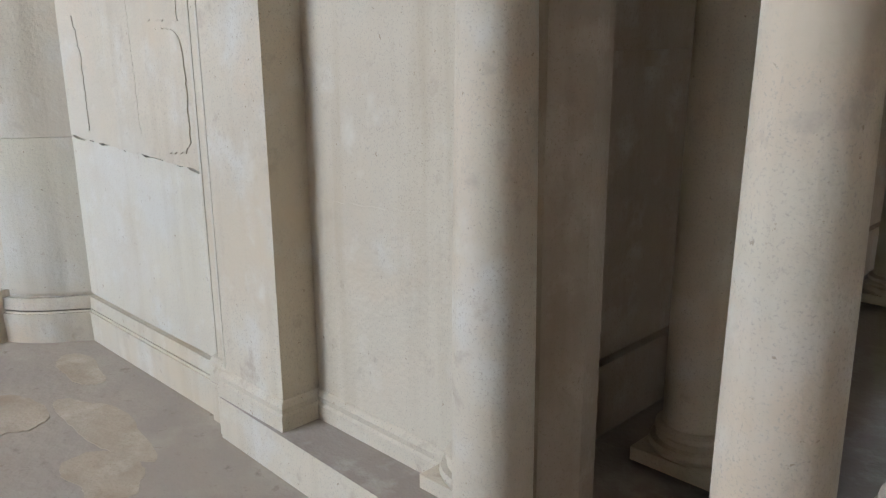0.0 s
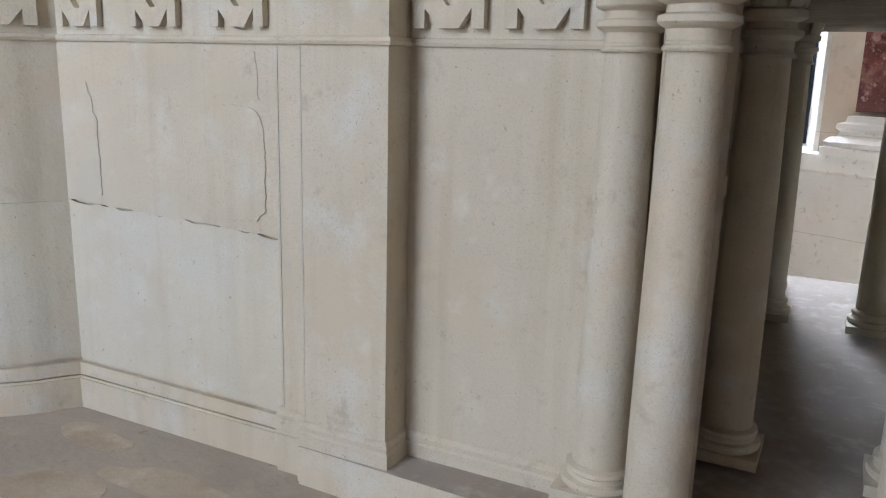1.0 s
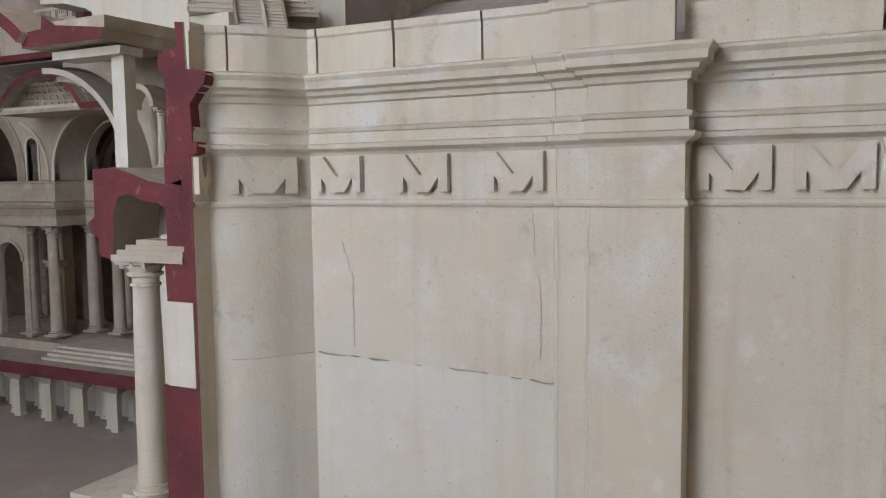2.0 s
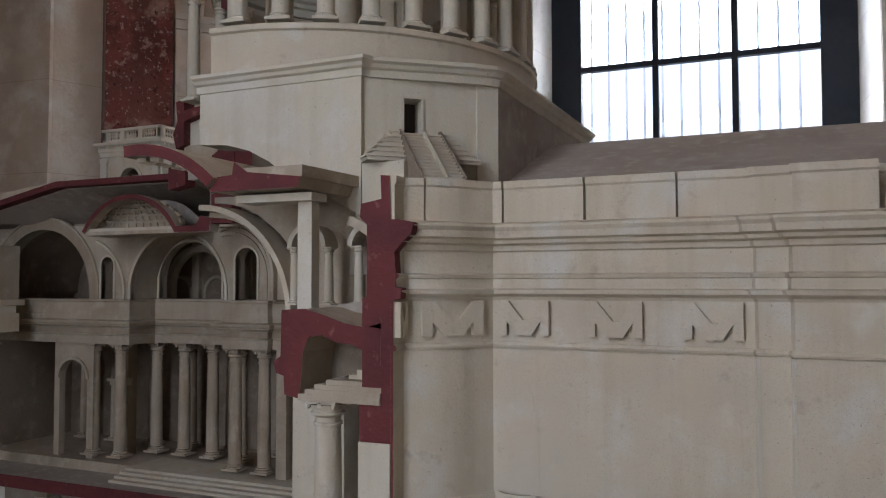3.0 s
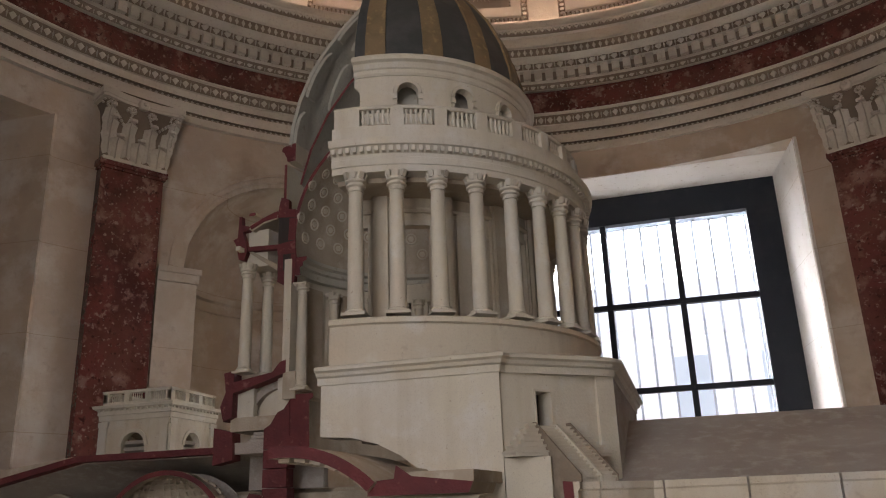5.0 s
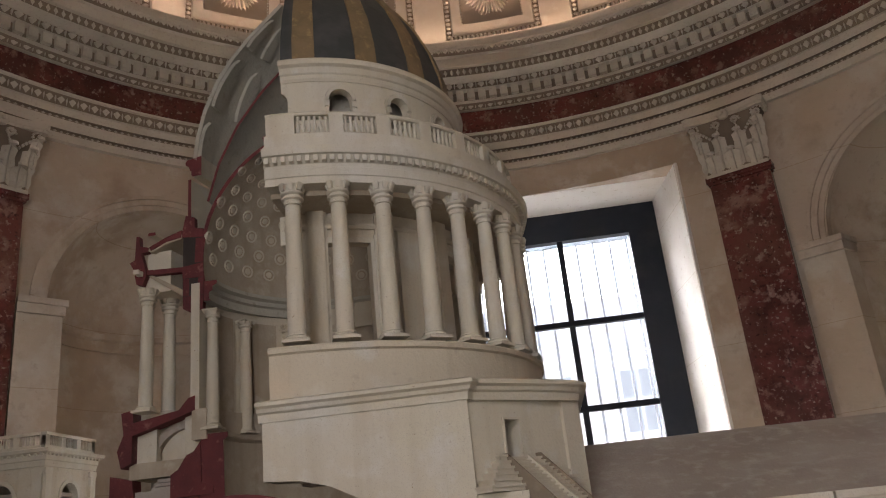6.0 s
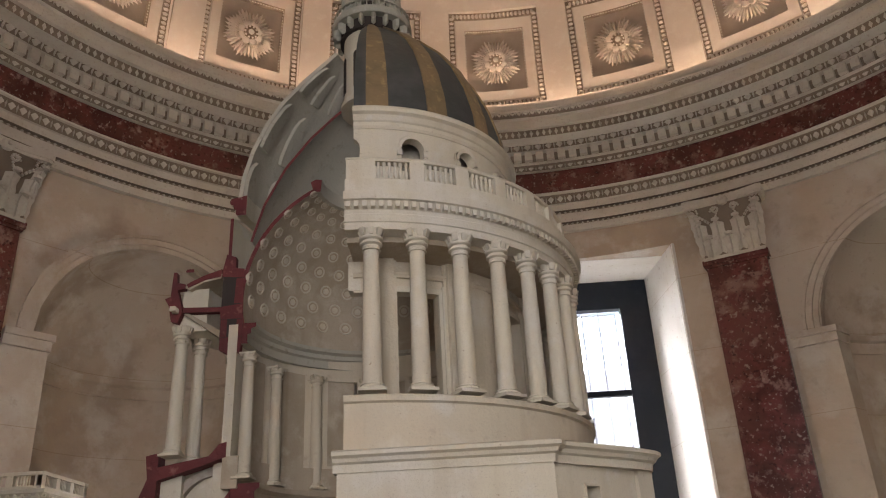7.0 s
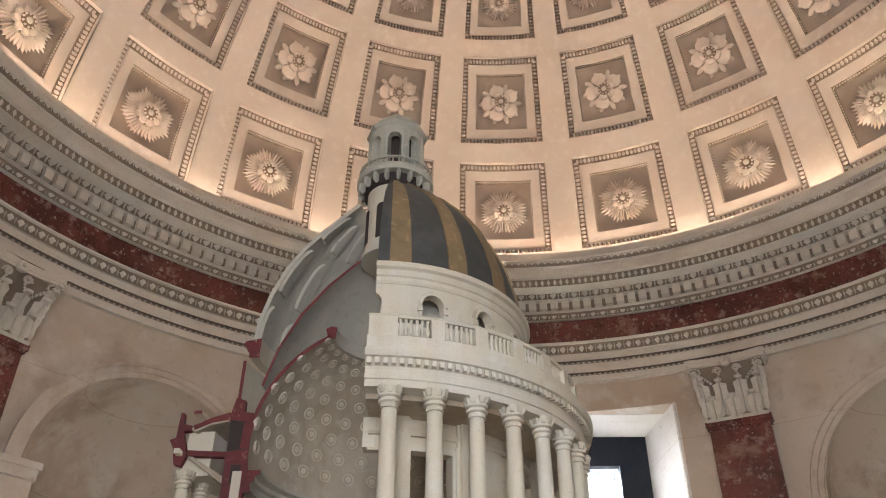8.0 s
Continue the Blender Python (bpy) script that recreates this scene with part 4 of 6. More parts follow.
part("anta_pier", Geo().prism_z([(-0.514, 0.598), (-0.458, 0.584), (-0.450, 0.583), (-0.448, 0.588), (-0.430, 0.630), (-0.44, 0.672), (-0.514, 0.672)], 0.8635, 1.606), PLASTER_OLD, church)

# portico back wall with a framed doorway; its darker tan paints the portico's shade
g = Geo()
g.box(-0.64, 0.66, 0.8635, -0.555, 1.30, 1.605)
g.box(-0.64, 1.53, 0.8635, -0.555, 2.12, 1.605)
g.box(-0.64, 1.30, 1.215, -0.555, 1.53, 1.605)
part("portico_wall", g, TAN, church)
g = Geo()
g.box(-0.565, 1.262, 0.8635, -0.535, 1.302, 1.235)
g.box(-0.565, 1.528, 0.8635, -0.535, 1.568, 1.235)
g.box(-0.565, 1.302, 1.213, -0.537, 1.528, 1.235)
g.box(-0.565, 1.25, 1.235, -0.53, 1.58, 1.265)
g.prism_y([(-0.57, 1.265), (-0.515, 1.275), (-0.495, 1.295), (-0.495, 1.303), (-0.57, 1.303)], 1.225, 1.605)
for y in (1.262, 1.545):
    g.prism_y([(-0.57, 1.265), (-0.535, 1.265), (-0.515, 1.235), (-0.525, 1.195), (-0.535, 1.19), (-0.57, 1.19)], y, y + 0.022)
part("portico_door_frame", g, PLASTER_PALE, church)
part("portico_door", Geo().box(-0.63, 1.30, 0.8635, -0.61, 1.53, 1.215), DARK, church)
for y0 in (0.78, 1.70):
    g = Geo()
    g.box(-0.56, y0, 0.96, -0.540, y0 + 0.30, 0.98)
    g.box(-0.56, y0, 1.36, -0.540, y0 + 0.30, 1.38)
    g.box(-0.56, y0, 0.98, -0.540, y0 + 0.02, 1.36)
    g.box(-0.56, y0 + 0.28, 0.98, -0.540, y0 + 0.30, 1.36)
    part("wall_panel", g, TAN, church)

# ---- cut end of the transept ----
FY = 0.42
g = Geo()
g.prism_y([(-1.815, 1.605), (-1.757, 1.605), (-1.757, 1.764), (-1.76, 1.85), (-1.78, 1.852), (-1.778, 1.805), (-1.824, 1.797), (-1.826, 1.77), (-1.806, 1.752), (-1.804, 1.70), (-1.80, 1.64)], FY, 0.58, 0, 1)
g.prism_y([(-1.825, 1.33), (-1.757, 1.33), (-1.757, 1.605), (-1.815, 1.605), (-1.812, 1.556), (-1.776, 1.55), (-1.777, 1.42), (-1.828, 1.405)], FY, 0.56, 0, 1)
part("section_wall", g, [PLASTER, RED], church, "oxblood painted cut face of the wall")
part("section_block", Geo().box(-1.826, FY - 0.004, 1.166, -1.757, 0.54, 1.33), PLASTER_PALE, church)
part("section_foot", Geo().box(-1.842, FY, 0.905, -1.757, 0.54, 1.166, 0, 1), [PLASTER, RED], church)
# profile of the cut cornice
g = Geo().prism_y([(-1.757, 1.605), (-1.735, 1.61), (-1.733, 1.63), (-1.745, 1.632), (-1.745, 1.66), (-1.748, 1.70), (-1.728, 1.722), (-1.712, 1.735), (-1.706, 1.757), (-1.757, 1.764)], FY - 0.003, FY + 0.02, 0, 1)
part("section_cornice", g, [RED, RED], church)
# gallery with a hollow vault
g = Geo()
outer = [(-2.01, 1.585), (-2.012, 1.49), (-2.03, 1.478), (-2.022, 1.455), (-2.004, 1.45), (-2.002, 1.412), (-1.965, 1.405)]
inner = [(-1.963, 1.43), (-1.958, 1.50), (-1.945, 1.530), (-1.915, 1.536), (-1.88, 1.522), (-1.84, 1.518), (-1.805, 1.50), (-1.78, 1.478)]
g.prism_y(outer + inner + [(-1.778, 1.562), (-1.814, 1.553), (-1.86, 1.560), (-1.90, 1.573), (-1.952, 1.588)], FY, 0.66, 0, 1)
part("gallery_vault", g, [PLASTER_OLD, RED], church)
g = Geo()
# dark block paints the shade of the hollow gallery
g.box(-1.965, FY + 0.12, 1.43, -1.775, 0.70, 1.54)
part("gallery_back", g, SHADE_GRIME, church)
for k in range(5):
    part("gallery_stair", Geo().box(-1.87 + 0.018 * k, FY + 0.035, 1.445 + 0.01 * k, -1.785, 0.66, 1.455 + 0.01 * k), PLASTER, church)
g = Geo()
g.box(-1.905, FY + 0.004, 1.436, -1.778, 0.66, 1.446)
g.box(-1.930, FY + 0.000, 1.426, -1.778, 0.66, 1.436)
g.box(-1.950, FY - 0.004, 1.416, -1.778, 0.66, 1.426)
g.box(-1.965, FY - 0.006, 1.403, -1.778, 0.66, 1.416)
part("gallery_architrave", g, PLASTER_OLD, church)
g = Geo().prism_x([(0.59, 1.62), (0.59, 1.565), (0.70, 1.565), (0.70, 1.62)], -1.80, -1.77)
g.prism_y([(-2.0, 1.586), (-1.90, 1.575), (-1.81, 1.556), (-1.775, 1.565), (-1.775, 1.60), (-1.80, 1.62), (-1.90, 1.60)], 0.56, 0.72)
part("gallery_roof", g, GREY_PLASTER, church)

TR = column_meshes(0.031, 0.424, "transept", cap_h=0.052)
for x, y in ((-1.921, 0.46), (-1.912, 0.66), (-1.905, 0.86), (-2.06, 1.0)):
    column(TR, x, y, 0.905, 0.424, 0.022)
part("transept_floor", Geo().box(-2.12, 0.416, 0.60, -1.727, 1.1, 0.905), PLASTER, church)
part("transept_side", Geo().box(-1.84, 0.56, 0.905, -1.757, 1.2, 1.60), PLASTER_OLD, church)
for y0 in (0.56, 0.86):
    part("side_pilaster", Geo().box(-1.86, y0, 0.905, -1.84, y0 + 0.06, 1.405), PLASTER, church)

# saucer vault and roof slab over the transept
RV, ZV = 0.30, 1.628
arc_o = arch_pts(XC, ZV, RV + 0.026, 96, 47, 12)
arc_i = arch_pts(XC, ZV, RV, 47, 96, 12)
g = Geo().prism_y(arc_o + arc_i, 0.405, 0.88, 0, 1)
part("vault_shell", g, [PLASTER_OLD, RED], church)
for k in range(6):
    for j in range(8):
        a0, a1 = 89 - k * 7.5, 89 - k * 7.5 + 5.2
        y0 = 0.435 + j * 0.055
        pts = arch_pts(XC, ZV, RV + 0.001, a0, a1, 2) + arch_pts(XC, ZV, RV - 0.009, a1, a0, 2)
        part("vault_coffer", Geo().prism_y(pts, y0, y0 + 0.04), PLASTER, church)
g = Geo().prism_y([(-2.20, 1.838), (-1.975, 1.838), (-1.965, 1.86), (-2.10, 1.876), (-2.135, 1.900), (-2.14, 1.872), (-2.20, 1.868)], 0.42, 0.64, 0, 1)
part("roof_slab", g, [PLASTER_OLD, RED], church)
part("roof_curb", Geo().prism_z([(-2.135, 0.425), (-1.965, 0.425), (-1.95, 0.64), (-2.10, 0.64)], 1.86, 1.885), PLASTER_OLD, church)
g = Geo().box(-2.012, 0.48, 1.585, -1.977, 0.51, 1.815)
g.box(-2.16, 0.46, 1.815, -1.965, 0.52, 1.832)
part("roof_pier", g, PLASTER_PALE, church)


SM = column_meshes(0.011, 0.11, "small", cap_h=0.02, n=10)
for x, y in ((-2.10, 0.60), (-2.02, 0.62), (-1.93, 0.60), (-1.87, 0.60)):
    column(SM, x, y, 1.585, 0.11, 0.008)
for x in (-2.06, -1.90):
    part("small_arch", Geo().prism_y(arch_pts(x, 1.723, 0.052, 0, 180, 12) + arch_pts(x, 1.723, 0.040, 180, 0, 12), 0.585, 0.64), PLASTER, church)

# great arches: half rings and spandrels
def half_arch(name, cx, zs, r, w, y0, y1, mt, a0=0, a1=90):
    pts = arch_pts(cx, zs, r + w, a0, a1, 16) + arch_pts(cx, zs, r, a1, a0, 16)
    part(name, Geo().prism_y(pts, y0, y1), mt, church, smooth=30)


half_arch("great_arch", XC, 1.56, 0.262, 0.014, 0.62, 0.70, PLASTER)
half_arch("great_arch", XC, 1.56, 0.248, 0.012, 0.66, 0.74, PLASTER_OLD)
sp = [(XC, 1.86)] + arch_pts(XC, 1.56, 0.285, 90, 0, 16) + [(-1.98, 1.56), (-1.98, 1.86)]
part("spandrel", Geo().prism_y(sp, 0.68, 0.72), PLASTER_OLD, church)
half_arch("side_arch", -2.0, 1.58, 0.20, 0.02, 0.55, 0.64, PLASTER_OLD, 0, 70)
part("crossing_pier", Geo().box(-2.13, 0.64, 0.945, -1.99, 0.78, 1.56), PLASTER, church)
g = Geo().box(-2.15, 0.62, 1.535, -1.97, 0.80, 1.56)
g.box(-2.14, 0.63, 1.52, -1.98, 0.79, 1.535)
part("impost", g, PLASTER_PALE, church)

# ---- drum base with chamfered corners ----
B0, B1, BC = 0.705, 0.47, 1.90
yF, xR = YC - B0, XC + B0
body = [(XC - 0.012, 1.99), (-2.33, 1.984), (-2.26, 1.965), (-2.20, 1.935), (-2.16, 1.905), (-2.13, 1.87), (-2.02, 1.835), (-1.945, 1.795), (-1.945, 2.125), (XC - 0.012, 2.125)]
part("landing_block", Geo().prism_y([(-1.943, 1.915), (-1.943, 1.795), (-1.89, 1.75), (-1.835, 1.68), (-1.835, 1.915)], yF, yF + 0.2), PLASTER_PALE, church)
g = Geo().prism_y(body, yF, yF + 0.10)
part("drum_base_front", g, PLASTER_PALE, church, "large smooth pale plaster face")
g = Geo()
a, b = Vector((XC + 0.455, yF)), Vector((xR, YC - 0.47))
d = (b - a)
n = Vector((d.y, -d.x)).normalized()
L = d.length


def cham(u, w, z):
    p = a + d * (u / L) + n * w
    return (p.x, p.y, z)


def cham_box(g, u0, w0, z0, u1, w1, z1, mi=0):
    v = [cham(u0, w0, z0), cham(u1, w0, z0), cham(u1, w1, z0), cham(u0, w1, z0), cham(u0, w0, z1), cham(u1, w0, z1), cham(u1, w1, z1), cham(u0, w1, z1)]
    g.add(v, [(0, 3, 2, 1), (4, 5, 6, 7), (0, 1, 5, 4), (1, 2, 6, 5), (2, 3, 7, 6), (3, 0, 4, 7)], mi)
    return g


du0, du1 = 0.104, 0.150
cham_box(g, -0.0095, -0.08, 1.66, du0, -0.010, 2.125)
cham_box(g, du1, -0.08, 1.66, L, -0.010, 2.125)
cham_box(g, du0, -0.08, 2.075, du1, -0.010, 2.125)
cham_box(g, du0, -0.08, 1.66, du1, -0.010, 1.98)
cham_box(g, L - 0.055, -0.03, 1.66, L, 0.0, 2.125)
part("drum_base_corner", g, PLASTER_PALE, church)
g = Geo()
cham_box(g, du0 - 0.004, -0.012, 1.98, du0 + 0.001, -0.005, 2.080)
cham_box(g, du1 - 0.001, -0.012, 1.98, du1 + 0.004, -0.005, 2.080)
cham_box(g, du0 - 0.004, -0.012, 2.075, du1 + 0.004, -0.005, 2.080)
part("roof_door_frame", g, PLASTER, church)
part("roof_door", cham_box(Geo(), du0, -0.075, 1.98, du1, -0.065, 2.075), DARK, church)
g = Geo().box(xR - 0.10, YC - 0.47, 1.66, xR, YC + 0.47, 2.125)
part("drum_base_side", g, GREY_PLASTER, church)
g = Geo().prism_z([(XC - 0.012, yF + 0.02), (XC + 0.44, yF + 0.02), (xR - 0.02, YC - 0.47), (xR - 0.02, YC + 0.47), (XC + 0.45, YC + B0), (XC - 0.45, YC + B0), (XC - B0, YC + 0.47), (XC - B0, YC + 0.02), (XC - 0.5, YC + 0.02),
                   (XC - 0.36, YC + 0.36), (XC, YC + 0.5), (XC + 0.36, YC + 0.36), (XC + 0.5, YC), (XC + 0.36, YC - 0.36), (XC - 0.012, YC - 0.5)], 2.10, 2.15)
part("drum_base_top", g, PLASTER_OLD, church)
BP = [(XC - 0.02, yF), (XC + 0.455, yF), (XC + 0.463, yF + 0.02), (xR - 0.055, YC - 0.535), (xR - 0.01, YC - 0.49), (xR, YC - 0.47), (xR, YC + 0.47)]
g = Geo().sweep(BP, [(-0.04, 2.118), (0.004, 2.118), (0.006, 2.135), (0.014, 2.139), (0.018, 2.147), (0.027, 2.152), (0.027, 2.160), (0.010, 2.166), (-0.04, 2.172)], cap=0)
part("drum_base_cornice", g, PLASTER_PALE, church)

# steps and ramp below the roof door
U0, U1 = 0.094, 0.191                         # sides of the flight
for k in range(6):
    zt = 1.996 - 0.0132 * k
    w = 0.010 + 0.0095 * k
    for e0, e1 in ((0.068 - 0.0142 * k, U0 - 0.003), (U1 + 0.003, 0.206 + 0.0142 * k)):
        g = cham_box(Geo(), e0, -0.012, zt - 0.0052, e1, w, zt)
        left = e1 < 0.1
        cham_box(g, e0 + (0.0035 if left else 0), -0.012, zt - 0.0134, e1 - (0 if left else 0.0035), w - 0.0042, zt - 0.0051)
        part("pyramid_step", g, PLASTER, church)
for k in range(15):
    zt = 1.990 - 0.0088 * k
    g = cham_box(Geo(), U0, -0.012, zt - 0.0040, U1, 0.012 + 0.0112 * k, zt)
    cham_box(g, U0 + 0.001, -0.012, 1.82, U1 - 0.001, 0.008 + 0.0112 * k, zt - 0.0039)
    part("ramp_step", g, PLASTER, church)
for u in (U0 - 0.0035, U1 - 0.0005):
    part("stair_kerb", Geo().prism([(-0.01, 1.999), (0.005, 1.999), (0.172, 1.868), (0.172, 1.82), (-0.01, 1.82)], lambda p, v, q: cham(u + 0.004 * q, p, v)), SHADE_GRIME, church)
part("stair_ridge", Geo().prism([(0.0, 1.994), (0.012, 1.994), (0.172, 1.8675), (0.172, 1.85), (0.0, 1.85)], lambda p, v, q: cham(0.146 + 0.006 * q, p, v)), PLASTER_PALE, church)

# ---- drum ----
A0, A1 = -88.6, 177.5
DX, DY = -2.418, 1.314                       # axis of the drum's outer rings
C2 = (DX, DY)
CI = (XC, YC)                                 # axis of the inner shells


def ring(name, prof, mt, label="", a0=A0, a1=A1, n=96, smooth=25, cap=1, c=C2):
    return part(name, Geo().lathe(prof, c, a0, a1, n, 0, cap), [mt, RED], church, label, smooth)


ring("drum_plinth", a1=170, cap=0, prof=[(0.46, 2.15), (0.652, 2.15), (0.652, 2.275), (0.660, 2.279), (0.660, 2.291), (0.656, 2.295), (0.46, 2.295)], mt=PLASTER)
ring("drum_floor", [(0.42, 2.20), (0.47, 2.20), (0.47, 2.297), (0.42, 2.297)], PLASTER_OLD, cap=0)
PER = column_meshes(0.0232, 0.350, "peristyle", cap_h=0.056, mt=PLASTER_PALE, n=16)
crown = cp.copy()
crown.transform(Matrix.Diagonal((0.62, 0.62, 0.533, 1)))
crown.materials.clear()
crown.materials.append(PLASTER_PALE)
PER = (PER[0], PER[1], crown)
for az in [-82.81 + 10.588 * k for k in range(23)] + [166.3, 178.0]:
    a = radians(az)
    column(PER, DX + 0.6265 * math.cos(a), DY + 0.6265 * math.sin(a), 2.295, 0.350, 0.016, az)
ring("peristyle_entablature", [(0.5600, 2.714), (0.6470, 2.714), (0.6470, 2.733), (0.6510, 2.735), (0.6510, 2.755), (0.6490, 2.757), (0.6490, 2.768), (0.6650, 2.786), (0.6730, 2.788), (0.6770, 2.802), (0.6770, 2.808), (0.6480, 2.812),
                               (0.6480, 2.858), (0.6380, 2.860), (0.6280, 2.862), (0.5600, 2.862)], PLASTER_PALE, a1=175.5, cap=0)
g = Geo()
for k in range(150):
    az = A0 + 0.9 + k * 1.8
    c, s = math.cos(radians(az)), math.sin(radians(az))
    t, q = Vector((-s, c, 0)), Vector((c, s, 0))
    o = Vector((DX, DY, 0))
    v = [o + q * rr + t * tt + Vector((0, 0, z)) for z in (2.770, 2.786) for rr, tt in ((0.6470, -0.0055), (0.6660, -0.0055), (0.6660, 0.0055), (0.6470, 0.0055))]
    g.add(v, [(0, 1, 2, 3), (4, 7, 6, 5), (0, 4, 5, 1), (1, 5, 6, 2), (2, 6, 7, 3)])
part("dentil_course", g, PLASTER_PALE, church)["kind"] = "stuff"
# balustrade over the peristyle
ring("balustrade_rail", [(0.6080, 2.918), (0.6350, 2.918), (0.6380, 2.924), (0.6330, 2.930), (0.6100, 2.930)], PLASTER_PALE)
BALW = 11.5
bal = Geo().lathe([(0, 0), (0.0055, 0), (0.0055, 0.006), (0.003, 0.010), (0.0062, 0.024), (0.003, 0.042), (0.0052, 0.050), (0.0055, 0.056), (0, 0.056)], n=8, closed=False).mesh("baluster", [PLASTER_PALE], 50)
for k in range(24):
    az = -77.5 + BALW * k
    if az - 5 < A0 or az + 5 > A1:
        continue
    g = Geo().lathe([(0.6070, 2.862), (0.6380, 2.862), (0.6380, 2.920), (0.6070, 2.920)], C2, az + 4.05, az + BALW - 4.05, 4, 0, 0)
    part("balustrade_pier", g, PLASTER_PALE, church)
    for j in range(6):
        b = radians(az - 3.375 + 1.35 * j)
        at_place("baluster", bal, church, DX + 0.623 * math.cos(b), DY + 0.623 * math.sin(b), 2.862)
g = Geo().lathe([(0.6070, 2.862), (0.6380, 2.862), (0.6380, 2.920), (0.6070, 2.920)], C2, A0 + 0.2, -81.6, 4, 0, 0)
part("balustrade_pier", g, PLASTER_PALE, church)


# inner wall of the drum with tall windows
def drum_wall(name, r0, r1, z0, z1, holes, mt, arch=False, A1=A1):
    """Ring wall with openings: (azimuth, half width in degrees, sill, head)."""
    g = Geo()
    cuts = {A0, A1}
    for az, hw, s0, s1 in holes:
        cuts |= {az - hw, az + hw}
        if arch:
            cuts |= {az - hw * 0.92, az - hw * 0.7, az - hw * 0.4, az, az + hw * 0.4, az + hw * 0.7, az + hw * 0.92}
    for k in range(int((A1 - A0) / 3)):
        cuts.add(A0 + 3 * k)
    cuts = sorted(c for c in cuts if A0 <= c <= A1)

    def head(az, hole):
        q = (az - hole[0]) / hole[1]
        hh = radians(hole[1]) * r1
        return hole[3] - hh + hh * math.sqrt(max(0.0, 1 - q * q)) if arch else hole[3]

    for p, q in zip(cuts, cuts[1:]):
        if q - p < 1e-6:
            continue
        m = (p + q) / 2
        hole = next((h for h in holes if abs(m - h[0]) < h[1]), None)
        spans = [((z0, z0), (z1, z1))] if hole is None else [((z0, z0), (hole[2], hole[2])), ((head(p, hole), head(q, hole)), (z1, z1))]
        for (la, lb), (ha, hb) in spans:
            v = []
            for rr in (r1, r0):
                for az, z in ((p, la), (q, lb), (q, hb), (p, ha)):
                    v.append((DX + rr * math.cos(radians(az)), DY + rr * math.sin(radians(az)), z))
            g.add(v, [(0, 1, 2, 3), (7, 6, 5, 4), (0, 4, 5, 1), (3, 2, 6, 7)])
            if p == cuts[0]:
                g.add(v, [(0, 3, 7, 4)], 1)
            if q == cuts[-1]:
                g.add(v, [(1, 5, 6, 2)], 1)
        if hole is not None:
            for az, edge in ((p, hole[0] - hole[1]), (q, hole[0] + hole[1])):
                if abs(az - edge) < 1e-4:
                    w = [(DX + rr * math.cos(radians(az)), DY + rr * math.sin(radians(az)), z) for rr, z in ((r1, hole[2]), (r0, hole[2]), (r0, head(az, hole)), (r1, head(az, hole)))]
                    g.add(w, [(0, 1, 2, 3)])
    return part(name, g, [mt, PLASTER_PALE], church)


WINS = [-90.2, -67.9, -23.0, -0.5, 22.0, 44.5, 67.0, 89.5, 112.0]
drum_wall("drum_wall", 0.445, 0.475, 2.295, 2.72, [(a, 7.0, 2.31, 2.612) for a in WINS], PLASTER)
for a in WINS:
    for lo, hi, z0, z1 in ((-8.6, -7.0, 2.31, 2.628), (7.0, 8.6, 2.31, 2.628), (-7.0, 7.0, 2.612, 2.628)):
        if a + lo < A0:
            continue
        g = Geo().lathe([(0.473, z0), (0.481, z0), (0.481, z1), (0.473, z1)], C2, a + lo, a + hi, 6, 0, 0)
        g.lathe([(0.473, z0), (0.486, z0), (0.486, z1 + 0.006), (0.473, z1 + 0.006)], C2, a + (lo if lo < -8 else hi - 0.5 if hi > 8 else lo), a + (lo + 0.5 if lo < -8 else hi), 4, 0, 0) if abs(lo) > 7.5 or hi > 7.5 else None
        part("drum_window_frame", g, PLASTER_PALE, church)
# flat pilasters, stepped on both sides, and a string course over the windows
for a in [-78.4 + 22.5 * k for k in range(11)]:
    for dw, dr in ((3.4, 0.010), (2.5, 0.022)):
        part("drum_pilaster", Geo().lathe([(0.473, 2.295), (0.475 + dr, 2.295), (0.475 + dr, 2.70), (0.473, 2.70)], C2, a - dw, a + dw, 3, 0, 0), PLASTER, church)
for a in (-45.6, 135.0):
    part("blind_panel", Geo().lathe([(0.473, 2.34), (0.482, 2.34), (0.482, 2.66), (0.473, 2.66)], C2, a - 5.5, a + 5.5, 4, 0, 0), PLASTER, church)
ring("drum_string_course", [(0.470, 2.652), (0.484, 2.652), (0.488, 2.660), (0.484, 2.667), (0.470, 2.667)], PLASTER, a1=150, cap=0)
# pale cut end of the wall over the window
part("drum_wall_end", Geo().box(DX - 0.002, DY - 0.476, 2.618, DX + 0.030, DY - 0.43, 2.70), PLASTER_PALE, church)
ring("peristyle_ceiling", [(0.46, 2.70), (0.60, 2.70), (0.60, 2.715), (0.46, 2.715)], PLASTER_OLD, a1=130, cap=0)
ring("peristyle_roof", a1=25, cap=0, mt=PLASTER_OLD, prof=[(0.6270, 2.862), (0.6320, 2.868), (0.5720, 2.895), (0.5070, 2.905), (0.4720, 2.90), (0.4720, 2.885), (0.5070, 2.888), (0.5670, 2.878), (0.6120, 2.855)])
ring("peristyle_roof", a0=25, cap=0, mt=PLASTER_OLD, prof=[(0.6330, 2.862), (0.6380, 2.868), (0.5780, 2.895), (0.5120, 2.905), (0.5120, 2.90), (0.5120, 2.885), (0.5120, 2.888), (0.5730, 2.878), (0.6180, 2.855)])

